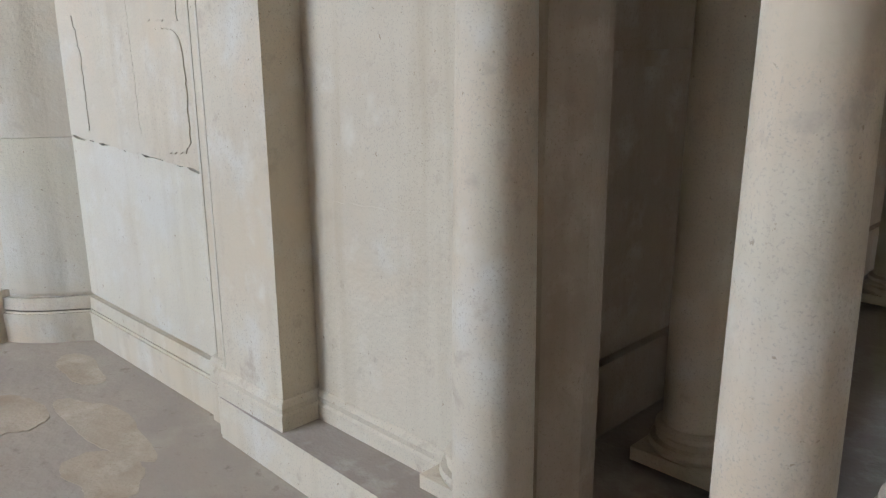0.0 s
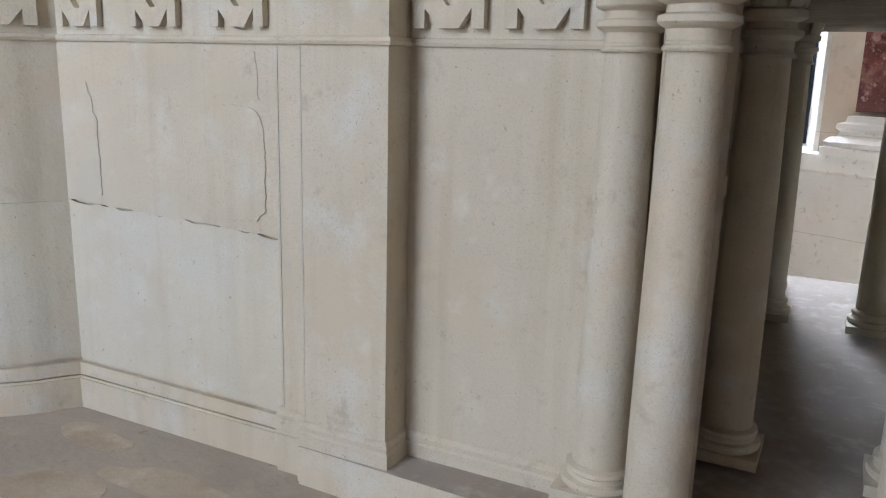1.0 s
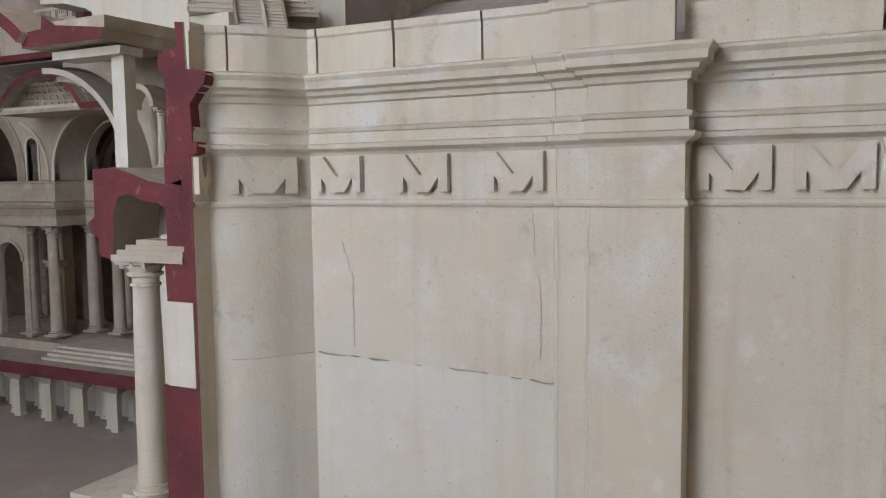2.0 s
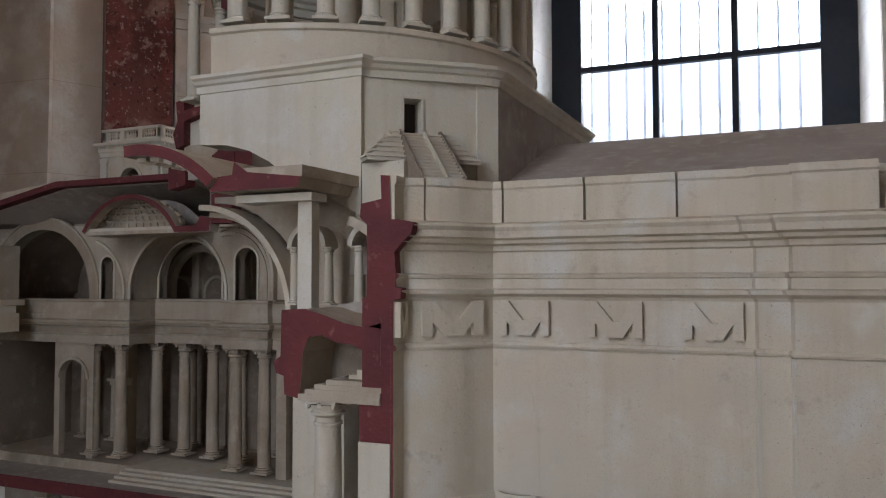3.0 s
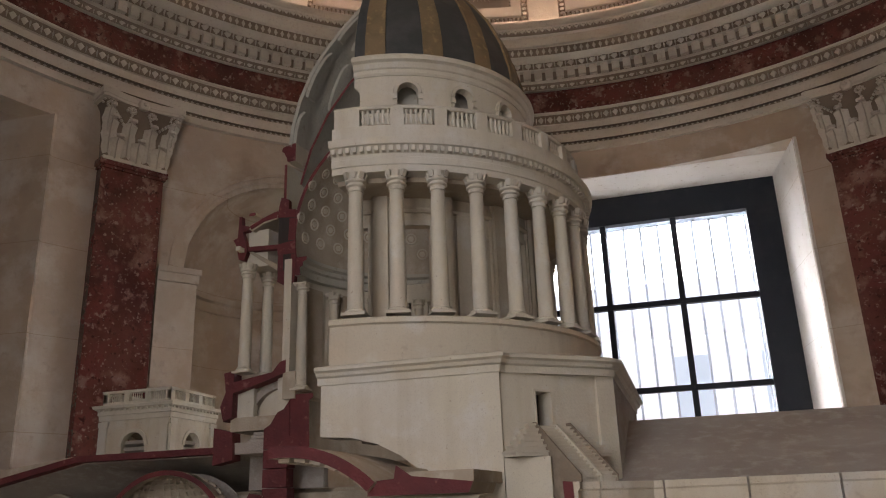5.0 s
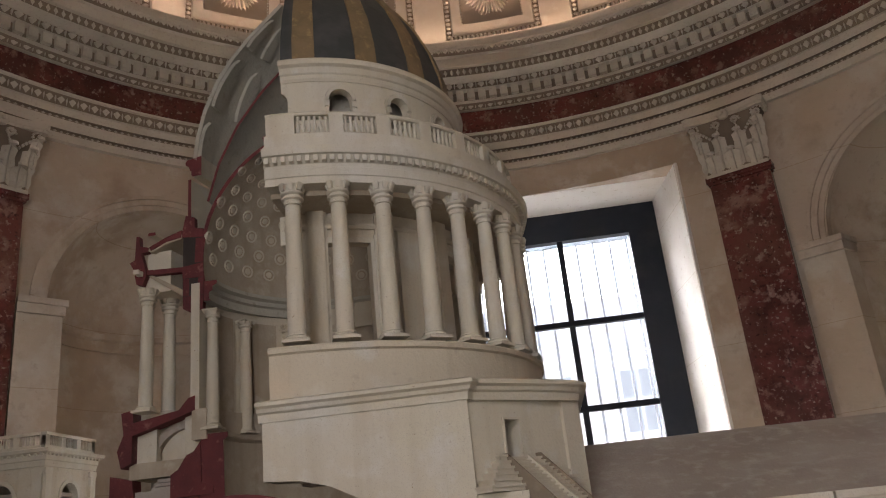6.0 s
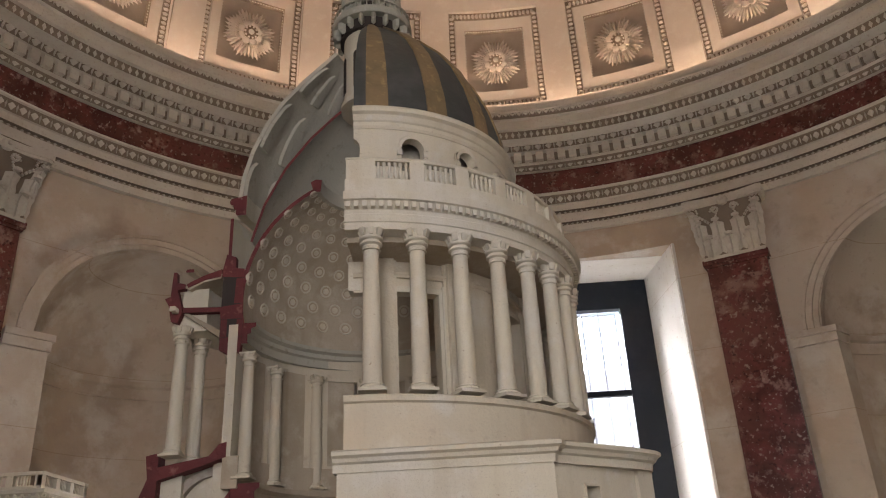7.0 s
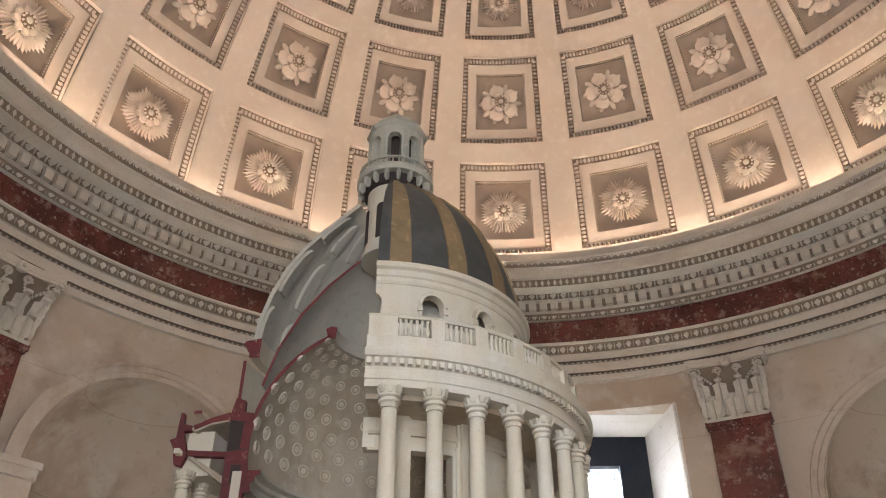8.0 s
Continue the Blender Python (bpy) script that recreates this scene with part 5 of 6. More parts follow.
# far cut profile above the peristyle, seen from inside
g = Geo()
yy = YC - 0.004
for pts in ([(-3.116, 2.825), (-3.097, 2.833), (-3.094, 2.919), (-3.083, 2.919), (-3.080, 2.882), (-3.050, 2.874), (-3.052, 2.858), (-3.076, 2.855), (-3.058, 2.797), (-3.054, 2.772), (-3.067, 2.738), (-3.089, 2.745), (-3.101, 2.80)],
            [(-3.047, 2.874), (-2.991, 2.901), (-2.930, 2.921), (-2.930, 2.894), (-2.984, 2.886), (-3.041, 2.862)],
            [(-2.928, 2.894), (-2.926, 2.921), (-2.915, 2.974), (-2.883, 2.962), (-2.882, 2.922), (-2.853, 2.918), (-2.853, 2.886)],
            [(-2.878, 2.884), (-2.853, 2.884), (-2.852, 2.796), (-2.882, 2.796)],
            [(-3.053, 2.791), (-2.926, 2.785), (-2.852, 2.794), (-2.852, 2.742), (-2.924, 2.742), (-2.926, 2.768), (-3.050, 2.773)],
            [(-2.922, 2.740), (-2.901, 2.740), (-2.901, 2.680), (-2.922, 2.680)],
            [(-2.869, 2.740), (-2.850, 2.740), (-2.850, 2.680), (-2.869, 2.680)],
            [(-2.922, 2.678), (-2.850, 2.678), (-2.853, 2.628), (-2.887, 2.617), (-2.922, 2.637)]):
    g.prism_y(pts, yy, YC + 0.02, 0, 0)
# dark box paints the shade inside the cut slots
part("section_slot_shade", Geo().box(-2.924, YC - 0.002, 2.67, -2.853, YC + 0.006, 2.90), DARK, church)
ring("peristyle_soffit", [(0.515, 2.675), (0.650, 2.770), (0.640, 2.776), (0.515, 2.70)], TAN, a0=130, a1=179.6, n=24, cap=0, c=CI)
part("section_profile", g, RED, church)

# attic storey
AW = [-67.9 + 22.6 * k for k in range(11)]
drum_wall("attic_wall", 0.447, 0.471, 2.88, 3.125, [(a, 4.0, 2.985, 3.092) for a in AW if a < 25] + [(-90.4, 4.0, 2.985, 3.092)], PLASTER_PALE, True, 28.0)
ring("attic_wall", [(0.494, 2.88), (0.506, 2.88), (0.506, 3.125), (0.494, 3.125)], PLASTER_PALE, a0=28, a1=174)
ring("attic_cornice", [(0.44, 3.120), (0.4740, 3.120), (0.4780, 3.128), (0.4780, 3.140), (0.4830, 3.144), (0.4890, 3.160), (0.4990, 3.166), (0.5010, 3.176), (0.4950, 3.186), (0.44, 3.196)], PLASTER_PALE)
for a in AW:
    if a > 25:
        continue
    g = Geo()
    hw = radians(4.0) * 0.471
    zs = 3.092 - hw
    for r0, r1, d in ((hw, hw + 0.010, 0.008), (hw + 0.012, hw + 0.016, 0.005)):
        vs = []
        k = 14
        for i in range(k + 1):
            t = math.pi * i / k
            for rr, dd in ((r0, -0.003), (r0, d), (r1, d), (r1, -0.003)):
                b = radians(a) + rr * math.cos(t) / 0.471
                vs.append((DX + (0.471 + dd) * math.cos(b), DY + (0.471 + dd) * math.sin(b), zs + rr * math.sin(t)))
        g.add(vs, [(i * 4 + j, i * 4 + (j + 1) % 4, (i + 1) * 4 + (j + 1) % 4, (i + 1) * 4 + j) for i in range(k) for j in range(4)])
    for s in (-1, 1):
        e0, e1 = sorted((s * 3.9, s * 5.6))
        g.lathe([(0.4690, 3.035), (0.4810, 3.035), (0.4810, 3.052), (0.4690, 3.052)], C2, a + e0, a + e1, 2, 0, 0)
        e0, e1 = sorted((s * 4.1, s * 5.3))
        g.lathe([(0.4690, 2.93), (0.4760, 2.93), (0.4760, 3.035), (0.4690, 3.035)], C2, a + e0, a + e1, 2, 0, 0)
    part("attic_window_frame", g, PLASTER_PALE, church)

# ---- outer dome with ribs of ochre on slate ----
DP = [(0.472, 3.188), (0.463, 3.27), (0.434, 3.38), (0.386, 3.49), (0.331, 3.575), (0.256, 3.66), (0.185, 3.725), (0.132, 3.775)]
din = [(r - 0.014, z - 0.008) for r, z in DP]
k = 0
az = A0
while az < A1 - 0.01:
    w = (4.4 if k == 0 else 14.8) if k % 2 == 0 else 8.0
    e = min(az + w, A1)
    up = 0.0 if k % 2 == 0 else 0.006
    g = Geo().lathe([(r + up, z + up * 0.5) for r, z in DP] + din[::-1], C2, az, e, 5, 0, 2 if k == 0 or e == A1 else 0, mis=[0] * (len(DP) - 1) + [1] * len(DP) + [1])
    part("dome_field" if k % 2 == 0 else "dome_rib", g, [SLATE if k % 2 == 0 else OCHRE, SHELL, SHELL], church, smooth=30)
    az = e
    k += 1
# raised panels on the inside of the outer shell
for k in range(9):
    a = 172 - k * 20
    for lo, hi in ((0, 1.9), (2.1, 4.3), (4.5, 6.2)):
        def prof(f, off):
            i = min(int(f), len(DP) - 2)
            q = f - i
            return (DP[i][0] * (1 - q) + DP[i + 1][0] * q - 0.014 - off, DP[i][1] * (1 - q) + DP[i + 1][1] * q - 0.008 - off * 0.5)
        g = Geo()
        n = 8
        vs = []
        for i in range(n + 1):
            f = lo + 0.15 + (hi - lo - 0.3) * i / n
            half = 5.2 * math.sqrt(max(0.08, 1 - max(0, (i - n + 2.5) / 2.5) ** 2)) * (1 if i > 0 else 0.8)
            for off, hw in ((-0.002, half), (0.010, half * 0.82), (0.010, -half * 0.82), (-0.002, -half)):
                r, z = prof(f, off)
                b = radians(a + hw)
                vs.append((DX + r * math.cos(b), DY + r * math.sin(b), z))
        g.add(vs, [(i * 4 + j, i * 4 + j + 1, (i + 1) * 4 + j + 1, (i + 1) * 4 + j) for i in range(n) for j in range(3)] + [(0, 1, 2, 3), (n * 4 + 3, n * 4 + 2, n * 4 + 1, n * 4)])
        part("shell_panel", g, SHELL, church, smooth=40)

# middle shell and inner coffered dome
MS = [(0.44, 3.02), (0.40, 3.16), (0.33, 3.30), (0.24, 3.42), (0.15, 3.51), (0.10, 3.55)]
ring("middle_shell", MS + [(r - 0.008, z - 0.006) for r, z in MS][::-1], SHELL, smooth=40, a0=-90, a1=180, c=CI)
IZ, IR = 2.80, 0.452
ip = [(IR * math.cos(radians(a)), IZ + IR * math.sin(radians(a))) for a in range(-10, 64, 6)]
op = [((IR + 0.014) * math.cos(radians(a)), IZ + (IR + 0.014) * math.sin(radians(a))) for a in range(-10, 64, 6)]
ring("inner_dome", ip + op[::-1], PLASTER_OLD, "inner dome with round coffers", smooth=40, a0=-90, a1=180, c=CI)
ring("oculus_rim", [(0.20, 3.195), (0.225, 3.195), (0.235, 3.235), (0.215, 3.245), (0.195, 3.24)], SHELL, a0=-90, a1=180, c=CI)
ring("inner_cornice", [(0.425, 2.655), (0.47, 2.655), (0.47, 2.725), (0.405, 2.725), (0.405, 2.712), (0.42, 2.705), (0.42, 2.69), (0.432, 2.685), (0.432, 2.66)], SHELL, a0=-90, a1=180, c=CI)
tor = Geo()
for i in range(12):
    a = 2 * math.pi * i / 12
    for j in range(5):
        b = 2 * math.pi * j / 5
        tor.v.append(((0.0160 + 0.0032 * math.cos(b)) * math.cos(a), (0.0160 + 0.0032 * math.cos(b)) * math.sin(a), 0.0045 * math.sin(b)))
for i in range(12):
    for j in range(5):
        tor.f.append([i * 5 + j, i * 5 + (j + 1) % 5, ((i + 1) % 12) * 5 + (j + 1) % 5, ((i + 1) % 12) * 5 + j])
        tor.m.append(0)
tor.blob((0, 0, 0), 0.0105, 0.0105, 0.006, n=12, rows=3)
tor = tor.mesh("round_coffer", [PLASTER], 60)
for row, el in enumerate((3, 11.5, 20, 28.5, 37, 45.5, 54, 60)):
    cnt = 31
    for k in range(cnt):
        az = -84 + (k + 0.5 * (row % 2)) * 360 / cnt
        if not (-20 < az < 178):
            continue
        p = Vector((XC + IR * math.cos(radians(el)) * math.cos(radians(az)), YC + IR * math.cos(radians(el)) * math.sin(radians(az)), IZ + IR * math.sin(radians(el))))
        nrm = (Vector((XC, YC, IZ)) - p).normalized()
        ob = new("round_coffer", tor)
        ob.parent = church
        sc = 1.3 * max(0.62, math.cos(radians(el)) ** 0.6)
        ob.matrix_basis = Matrix.LocRotScale(p, nrm.to_track_quat("Z", "Y"), (sc, sc, sc))

# inner order of the drum
INC = column_meshes(0.021, 0.345, "inner", cap_h=0.045, n=14)
for az in (178, 153, 129, 104, 79, 54, 29, 5):
    a = radians(az)
    column(INC, XC + 0.425 * math.cos(a), YC + 0.425 * math.sin(a), 2.215, 0.345, 0.02, az)
# flat pilasters and sunk panels between the inner columns
for az in (166, 141, 116, 91, 66, 41, 17):
    part("inner_panel", Geo().lathe([(0.436, 2.235), (0.447, 2.235), (0.447, 2.625), (0.436, 2.625)], CI, az - 6.5, az + 6.5, 4, 0, 0), PLASTER_OLD, church)
ring("inner_plinth", [(0.38, 1.99), (0.46, 1.99), (0.46, 2.215), (0.37, 2.215), (0.37, 2.20), (0.385, 2.19)], PLASTER_OLD, a0=-90, a1=180, c=CI)

# ---- lantern ----
LC = (DX + 0.008, DY + 0.016)
g = Geo().lathe([(0.0, 3.50), (0.115, 3.50), (0.115, 3.52), (0.105, 3.53), (0.105, 3.80), (0.118, 3.815), (0.0, 3.815)], LC, n=32)
part("lantern_shaft", g, PLASTER_PALE, church, smooth=30)
# dark inlays on the solid shaft paint shaded slots
for k in range(8):
    a = 157 + 45 * k
    b = radians(a)
    g = Geo()
    q, t = Vector((math.cos(b), math.sin(b), 0)), Vector((-math.sin(b), math.cos(b), 0))
    o = Vector((*LC, 0))
    pts = [(-0.018, 3.56), (0.018, 3.56)] + [(0.018 * math.cos(radians(x)), 3.70 + 0.018 * math.sin(radians(x))) for x in range(0, 181, 30)]
    g.prism(pts, lambda u, v, s: o + q * (0.1055 if s == 0 else 0.09) + t * u + Vector((0, 0, v)))
    part("lantern_slot_shade", g, DARK, church)
g = Geo().lathe([(0.10, 3.845), (0.148, 3.845), (0.152, 3.852), (0.152, 3.866), (0.149, 3.874), (0.10, 3.874)], LC, n=40)
part("lantern_gallery", g, VERDIGRIS, church, smooth=30)
# dark ring added for the shade between the brackets
part("gallery_shade_ring", Geo().lathe([(0.104, 3.80), (0.1195, 3.80), (0.1195, 3.845), (0.104, 3.845)], LC, n=32), DARK, church)
for k in range(18):
    b = radians(20 * k)
    q, t = Vector((math.cos(b), math.sin(b), 0)), Vector((-math.sin(b), math.cos(b), 0))
    g = Geo().blob(Vector((*LC, 3.828)) + q * 0.130, 0.020, 0.011, 0.030, (q, t, Vector((0, 0, 1))), n=6, rows=3)
    part("gallery_bracket", g, VERDIGRIS, church)
g = Geo()
for k in range(40):
    b = radians(9 * k)
    g.box(LC[0] + 0.141 * math.cos(b) - 0.002, LC[1] + 0.141 * math.sin(b) - 0.002, 3.874, LC[0] + 0.141 * math.cos(b) + 0.002, LC[1] + 0.141 * math.sin(b) + 0.002, 3.902)
g.lathe([(0.136, 3.902), (0.146, 3.902), (0.146, 3.908), (0.136, 3.908)], LC, n=40)
part("gallery_railing", g, VERDIGRIS, church)
# dark core added for the shade inside the lantern
part("lantern_shade_core", Geo().lathe([(0, 3.87), (0.066, 3.87), (0.066, 4.09), (0, 4.09)], LC, n=16), DARK, church)
for k in range(8):
    a0 = 22.5 + 45 * k
    b = radians(a0)
    q, t = Vector((math.cos(b), math.sin(b), 0)), Vector((-math.sin(b), math.cos(b), 0))
    g = Geo().lathe([(0.07, 3.874), (0.113, 3.874), (0.113, 4.10), (0.07, 4.10)], LC, a0 - 8.5, a0 + 8.5, 3, 0, 0)
    g.blob(Vector((*LC, 0)) + q * 0.113 + Vector((0, 0, 3.985)), 0.008, 0.009, 0.10, (q, t, Vector((0, 0, 1))), n=8, rows=4)
    part("lantern_pier", g, VERDIGRIS, church)
    g = Geo()
    a1 = a0 + 22.5
    vs = []
    m = 8
    for i in range(m + 1):
        w = -14 + 28 * i / m
        zz = 4.035 + 0.024 * math.sqrt(max(0, 1 - (w / 14) ** 2))
        for rr, z in ((0.112, zz), (0.112, 4.10), (0.085, 4.10), (0.085, zz)):
            vs.append((LC[0] + rr * math.cos(radians(a1 + w)), LC[1] + rr * math.sin(radians(a1 + w)), z))
    g.add(vs, [(i * 4 + j, i * 4 + (j + 1) % 4, (i + 1) * 4 + (j + 1) % 4, (i + 1) * 4 + j) for i in range(m) for j in range(4)])
    part("lantern_arch", g, VERDIGRIS, church)
g = Geo().lathe([(0, 4.098), (0.113, 4.098), (0.122, 4.106), (0.128, 4.118), (0.122, 4.126), (0.113, 4.128), (0.105, 4.152), (0.085, 4.178), (0.055, 4.197), (0.025, 4.205), (0.02, 4.212), (0, 4.213)], LC, n=8, closed=False)
part("lantern_cap", g, VERDIGRIS, church)

# ---- far arm, cut along the middle ----
FP, BP2 = 1.54, 1.685                         # faces of the piers and of the recessed bay
FZ = 0.905
NV = column_meshes(0.026, 0.405, "nave", cap_h=0.056, n=16, mt=PLASTER_OLD)
for x, y in ((-3.775, FP + 0.045), (-3.625, FP + 0.045), (-3.035, FP + 0.045), (-2.90, FP + 0.045), (-3.565, BP2 + 0.045), (-3.415, BP2 + 0.045), (-3.265, BP2 + 0.045), (-3.12, BP2 + 0.045)):
    column(NV, x, y, FZ, 0.405, 0.022)
for x in (-4.12, -3.93, -3.70, -3.49, -3.27, -3.05, -2.80):
    column(NV, x, 1.86, FZ, 0.405, 0.022)
part("arm_pilaster", Geo().box(-2.835, FP + 0.03, FZ, -2.79, FP + 0.10, 1.388), PLASTER_OLD, church)
part("arm_pilaster", Geo().box(-2.765, FP + 0.06, FZ, -2.71, FP + 0.12, 1.388), PLASTER_OLD, church)
part("arm_side_wall", Geo().box(-2.72, FP + 0.09, FZ, -2.42, FP + 0.15, 1.885), TAN, church)

EPATH = [(-4.30, FP), (-3.54, FP), (-3.54, BP2), (-3.065, BP2), (-3.065, FP), (-2.855, FP), (-2.855, FP + 0.03), (-2.785, FP + 0.03), (-2.785, FP + 0.065), (-2.43, FP + 0.065)]
for name, prof, mt in (("arm_architrave", [(-0.06, 1.388), (0.0, 1.388), (0.0, 1.404), (0.004, 1.4045), (0.004, 1.421), (0.008, 1.424), (0.009, 1.429), (0.0, 1.431), (-0.06, 1.431)], PLASTER_OLD),
                       ("arm_frieze", [(-0.06, 1.431), (-0.001, 1.431), (-0.001, 1.453), (-0.06, 1.453)], TAN),
                       ("arm_cornice", [(-0.06, 1.453), (0.003, 1.453), (0.006, 1.459), (0.018, 1.464), (0.020, 1.470), (0.028, 1.473), (0.031, 1.481), (0.031, 1.485), (0.0, 1.490), (-0.06, 1.490)], PLASTER_OLD),
                       ("arm_parapet", [(-0.06, 1.490), (0.001, 1.490), (0.001, 1.512), (-0.002, 1.513), (-0.002, 1.563), (0.005, 1.566), (0.006, 1.574), (-0.06, 1.576)], PLASTER_OLD)):
    part(name, Geo().sweep(EPATH, prof), mt, church)


def arcade(name, x0, x1, z0, z1, holes, y0, y1, mt):
    """An upright wall from y0 to y1 with round-headed openings (middle, radius, springing)."""
    xs = sorted(set([x0, x1] + [cx + r * math.cos(math.pi * i / 24) for cx, r, zs in holes for i in range(25)]))
    g = Geo()
    for p, q in zip(xs, xs[1:]):
        if q - p < 1e-5:
            continue
        hole = next((h for h in holes if abs((p + q) / 2 - h[0]) < h[1]), None)
        lo = [z0 if hole is None else hole[2] + math.sqrt(max(0, hole[1] ** 2 - (x - hole[0]) ** 2)) for x in (p, q)]
        g.prism_y([(p, lo[0]), (q, lo[1]), (q, z1), (p, z1)], y0, y1)
    return part(name, g, mt, church)


def archivolt(name, cx, zs, r, w, y0, y1, mt, a0=0, a1=180, leg=0.0):
    """A moulding round an arch, with straight legs below the springing."""
    out, inn = arch_pts(cx, zs, r + w, a0, a1, 24), arch_pts(cx, zs, r, a1, a0, 24)
    if leg:
        out, inn = [(out[0][0], zs - leg)] + out, inn + [(inn[-1][0], zs - leg)]
        if a1 == 180:
            out, inn = out + [(out[-1][0], zs - leg)], [(inn[0][0], zs - leg)] + inn
    part(name, Geo().prism_y(out + inn, y0, y1), mt, church, smooth=30)


BIG, REC = (-4.037, 0.280, 1.595), (-3.292, 0.240, 1.604)
LOW1, LOW2 = (-3.660, 0.034, 1.716), (-2.953, 0.050, 1.726)
arcade("arm_arcade", -4.40, -2.70, 1.576, 1.885, [BIG, LOW1, REC, LOW2], FP, FP + 0.055, PLASTER_OLD)
arcade("recess_wall", -3.56, -3.04, 1.576, 1.885, [(-3.350, 0.165, 1.65)], BP2, BP2 + 0.04, PLASTER_OLD)
# barrel coloured dark for the deep shade inside it
archivolt("arm_barrel", BIG[0], BIG[2], BIG[1] + 0.004, 0.012, FP + 0.05, 1.98, SHADE_GRIME, 20, 180, 0.0)
archivolt("recess_vault", REC[0], REC[2], REC[1], 0.012, FP + 0.05, BP2, PLASTER_OLD)
archivolt("arch_moulding", REC[0], REC[2], REC[1], 0.012, FP - 0.008, FP + 0.02, PLASTER, leg=0.028)
# ring of the big arch toned down to paint deep shade
archivolt("arch_moulding", BIG[0], BIG[2], BIG[1], 0.050, FP - 0.006, FP + 0.02, TAN, leg=0.02)
archivolt("arch_moulding", BIG[0], BIG[2], BIG[1] + 0.048, 0.007, FP - 0.011, FP + 0.02, PLASTER_OLD)
archivolt("arch_moulding", LOW1[0], LOW1[2], LOW1[1], 0.009, FP - 0.006, FP + 0.02, PLASTER, leg=0.14)
archivolt("arch_moulding", LOW2[0], LOW2[2], LOW2[1], 0.009, FP - 0.006, FP + 0.02, PLASTER, leg=0.15)
archivolt("arch_moulding", -3.350, 1.65, 0.165, 0.010, BP2 - 0.007, BP2 + 0.02, PLASTER, leg=0.074)
# ribs of the vaults that spring from the piers
archivolt("vault_rib", -3.790, 1.60, 0.222, 0.010, FP - 0.012, FP + 0.01, PLASTER, 0, 72, 0.024)
for r, d in ((0.165, 0.010), (0.186, 0.018), (0.205, 0.026)):
    archivolt("vault_rib", -3.03, 1.66, r, 0.013, FP - d, FP + 0.01, PLASTER_OLD, 0, 104, 0.084)
# rooms behind the arches, back and end walls darkened to paint their shade
for x0, x1 in ((-3.545, -3.53), (-3.06, -3.045)):
    part("recess_side", Geo().box(x0, FP + 0.055, 1.576, x1, BP2, 1.64), PLASTER_OLD, church)
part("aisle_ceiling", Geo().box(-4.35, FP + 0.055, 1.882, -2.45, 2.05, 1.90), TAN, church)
part("gallery_floor", Geo().box(-4.35, BP2 + 0.04, 1.44, -2.45, 2.0, 1.48), TAN, church)
part("nave_back_wall", Geo().box(-4.35, 1.98, FZ, -2.3, 2.05, 1.90), SHADE_GRIME, church)
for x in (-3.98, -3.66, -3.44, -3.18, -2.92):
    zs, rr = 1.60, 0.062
    part("blind_arch", Geo().prism_y([(x - rr, 1.48), (x + rr, 1.48)] + arch_pts(x, zs, rr, 0, 180, 12), 1.970, 1.984), SHADE_GRIME, church)
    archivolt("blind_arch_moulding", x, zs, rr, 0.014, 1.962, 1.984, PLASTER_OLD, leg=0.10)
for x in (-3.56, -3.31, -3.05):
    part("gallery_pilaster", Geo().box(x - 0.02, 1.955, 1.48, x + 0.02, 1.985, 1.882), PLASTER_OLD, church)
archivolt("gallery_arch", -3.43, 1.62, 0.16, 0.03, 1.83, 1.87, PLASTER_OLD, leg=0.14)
part("nave_end_wall", Geo().box(-4.42, 1.40, FZ, -4.35, 2.05, 1.90), SHADE_GRIME, church)
# tabernacle between the front columns
g = Geo().box(-3.735, FP + 0.12, FZ, -3.66, FP + 0.17, 1.388)
part("aisle_panel", g, TAN, church)
g = Geo().box(-3.735, FP + 0.09, 1.205, -3.65, FP + 0.13, 1.222)
g.box(-3.742, FP + 0.08, 1.222, -3.645, FP + 0.13, 1.234)
part("panel_cornice", g, PLASTER_OLD, church)
# flat dark sheet paints the shade of a niche
part("panel_niche_shade", Geo().box(-3.722, FP + 0.115, FZ, -3.675, FP + 0.122, 1.17), SHADE_GRIME, church)
# low arch in the screen beside the first column
g = Geo()
pts = [(-3.98, FZ), (-3.95, FZ)] + arch_pts(-3.87, 1.235, 0.080, 180, 0, 14) + [(-3.79, FZ), (-3.755, FZ), (-3.755, 1.388), (-3.98, 1.388)]
part("aisle_screen", g.prism_y(pts, FP + 0.02, FP + 0.05), PLASTER_OLD, church)
archivolt("screen_arch_moulding", -3.87, 1.235, 0.080, 0.012, FP + 0.012, FP + 0.03, PLASTER_OLD)
# upper pier at the cut
g = Geo().box(-4.235, YC + 0.0, 1.548, -4.085, YC + 0.12, 1.80)
part("cut_pier", g, PLASTER_OLD, church)
for x in (-4.20, -4.115):
    part("cut_pier_strip", Geo().box(x - 0.016, YC - 0.008, 1.575, x + 0.016, YC + 0.01, 1.775), PLASTER, church)
part("cut_pier_impost", Geo().box(-4.245, YC - 0.016, 1.548, -4.05, YC + 0.12, 1.572), PLASTER, church)

# near pier at the cut with its red section
g = Geo().box(-4.19, YC - 0.02, 1.44, -4.03, YC + 0.08, 1.515, 0, 1)
part("pier_section", g, [PLASTER, RED], church)
part("pier_block", Geo().box(-4.19, YC - 0.02, 1.515, -4.05, YC + 0.08, 1.545), PLASTER_PALE, church)
column(NV, -4.10, YC + 0.02, 0.945, 0.42, 0.022)

# small coffered saucer dome with a red edge
VX, VZ, VR = -3.345, 1.735, 0.255
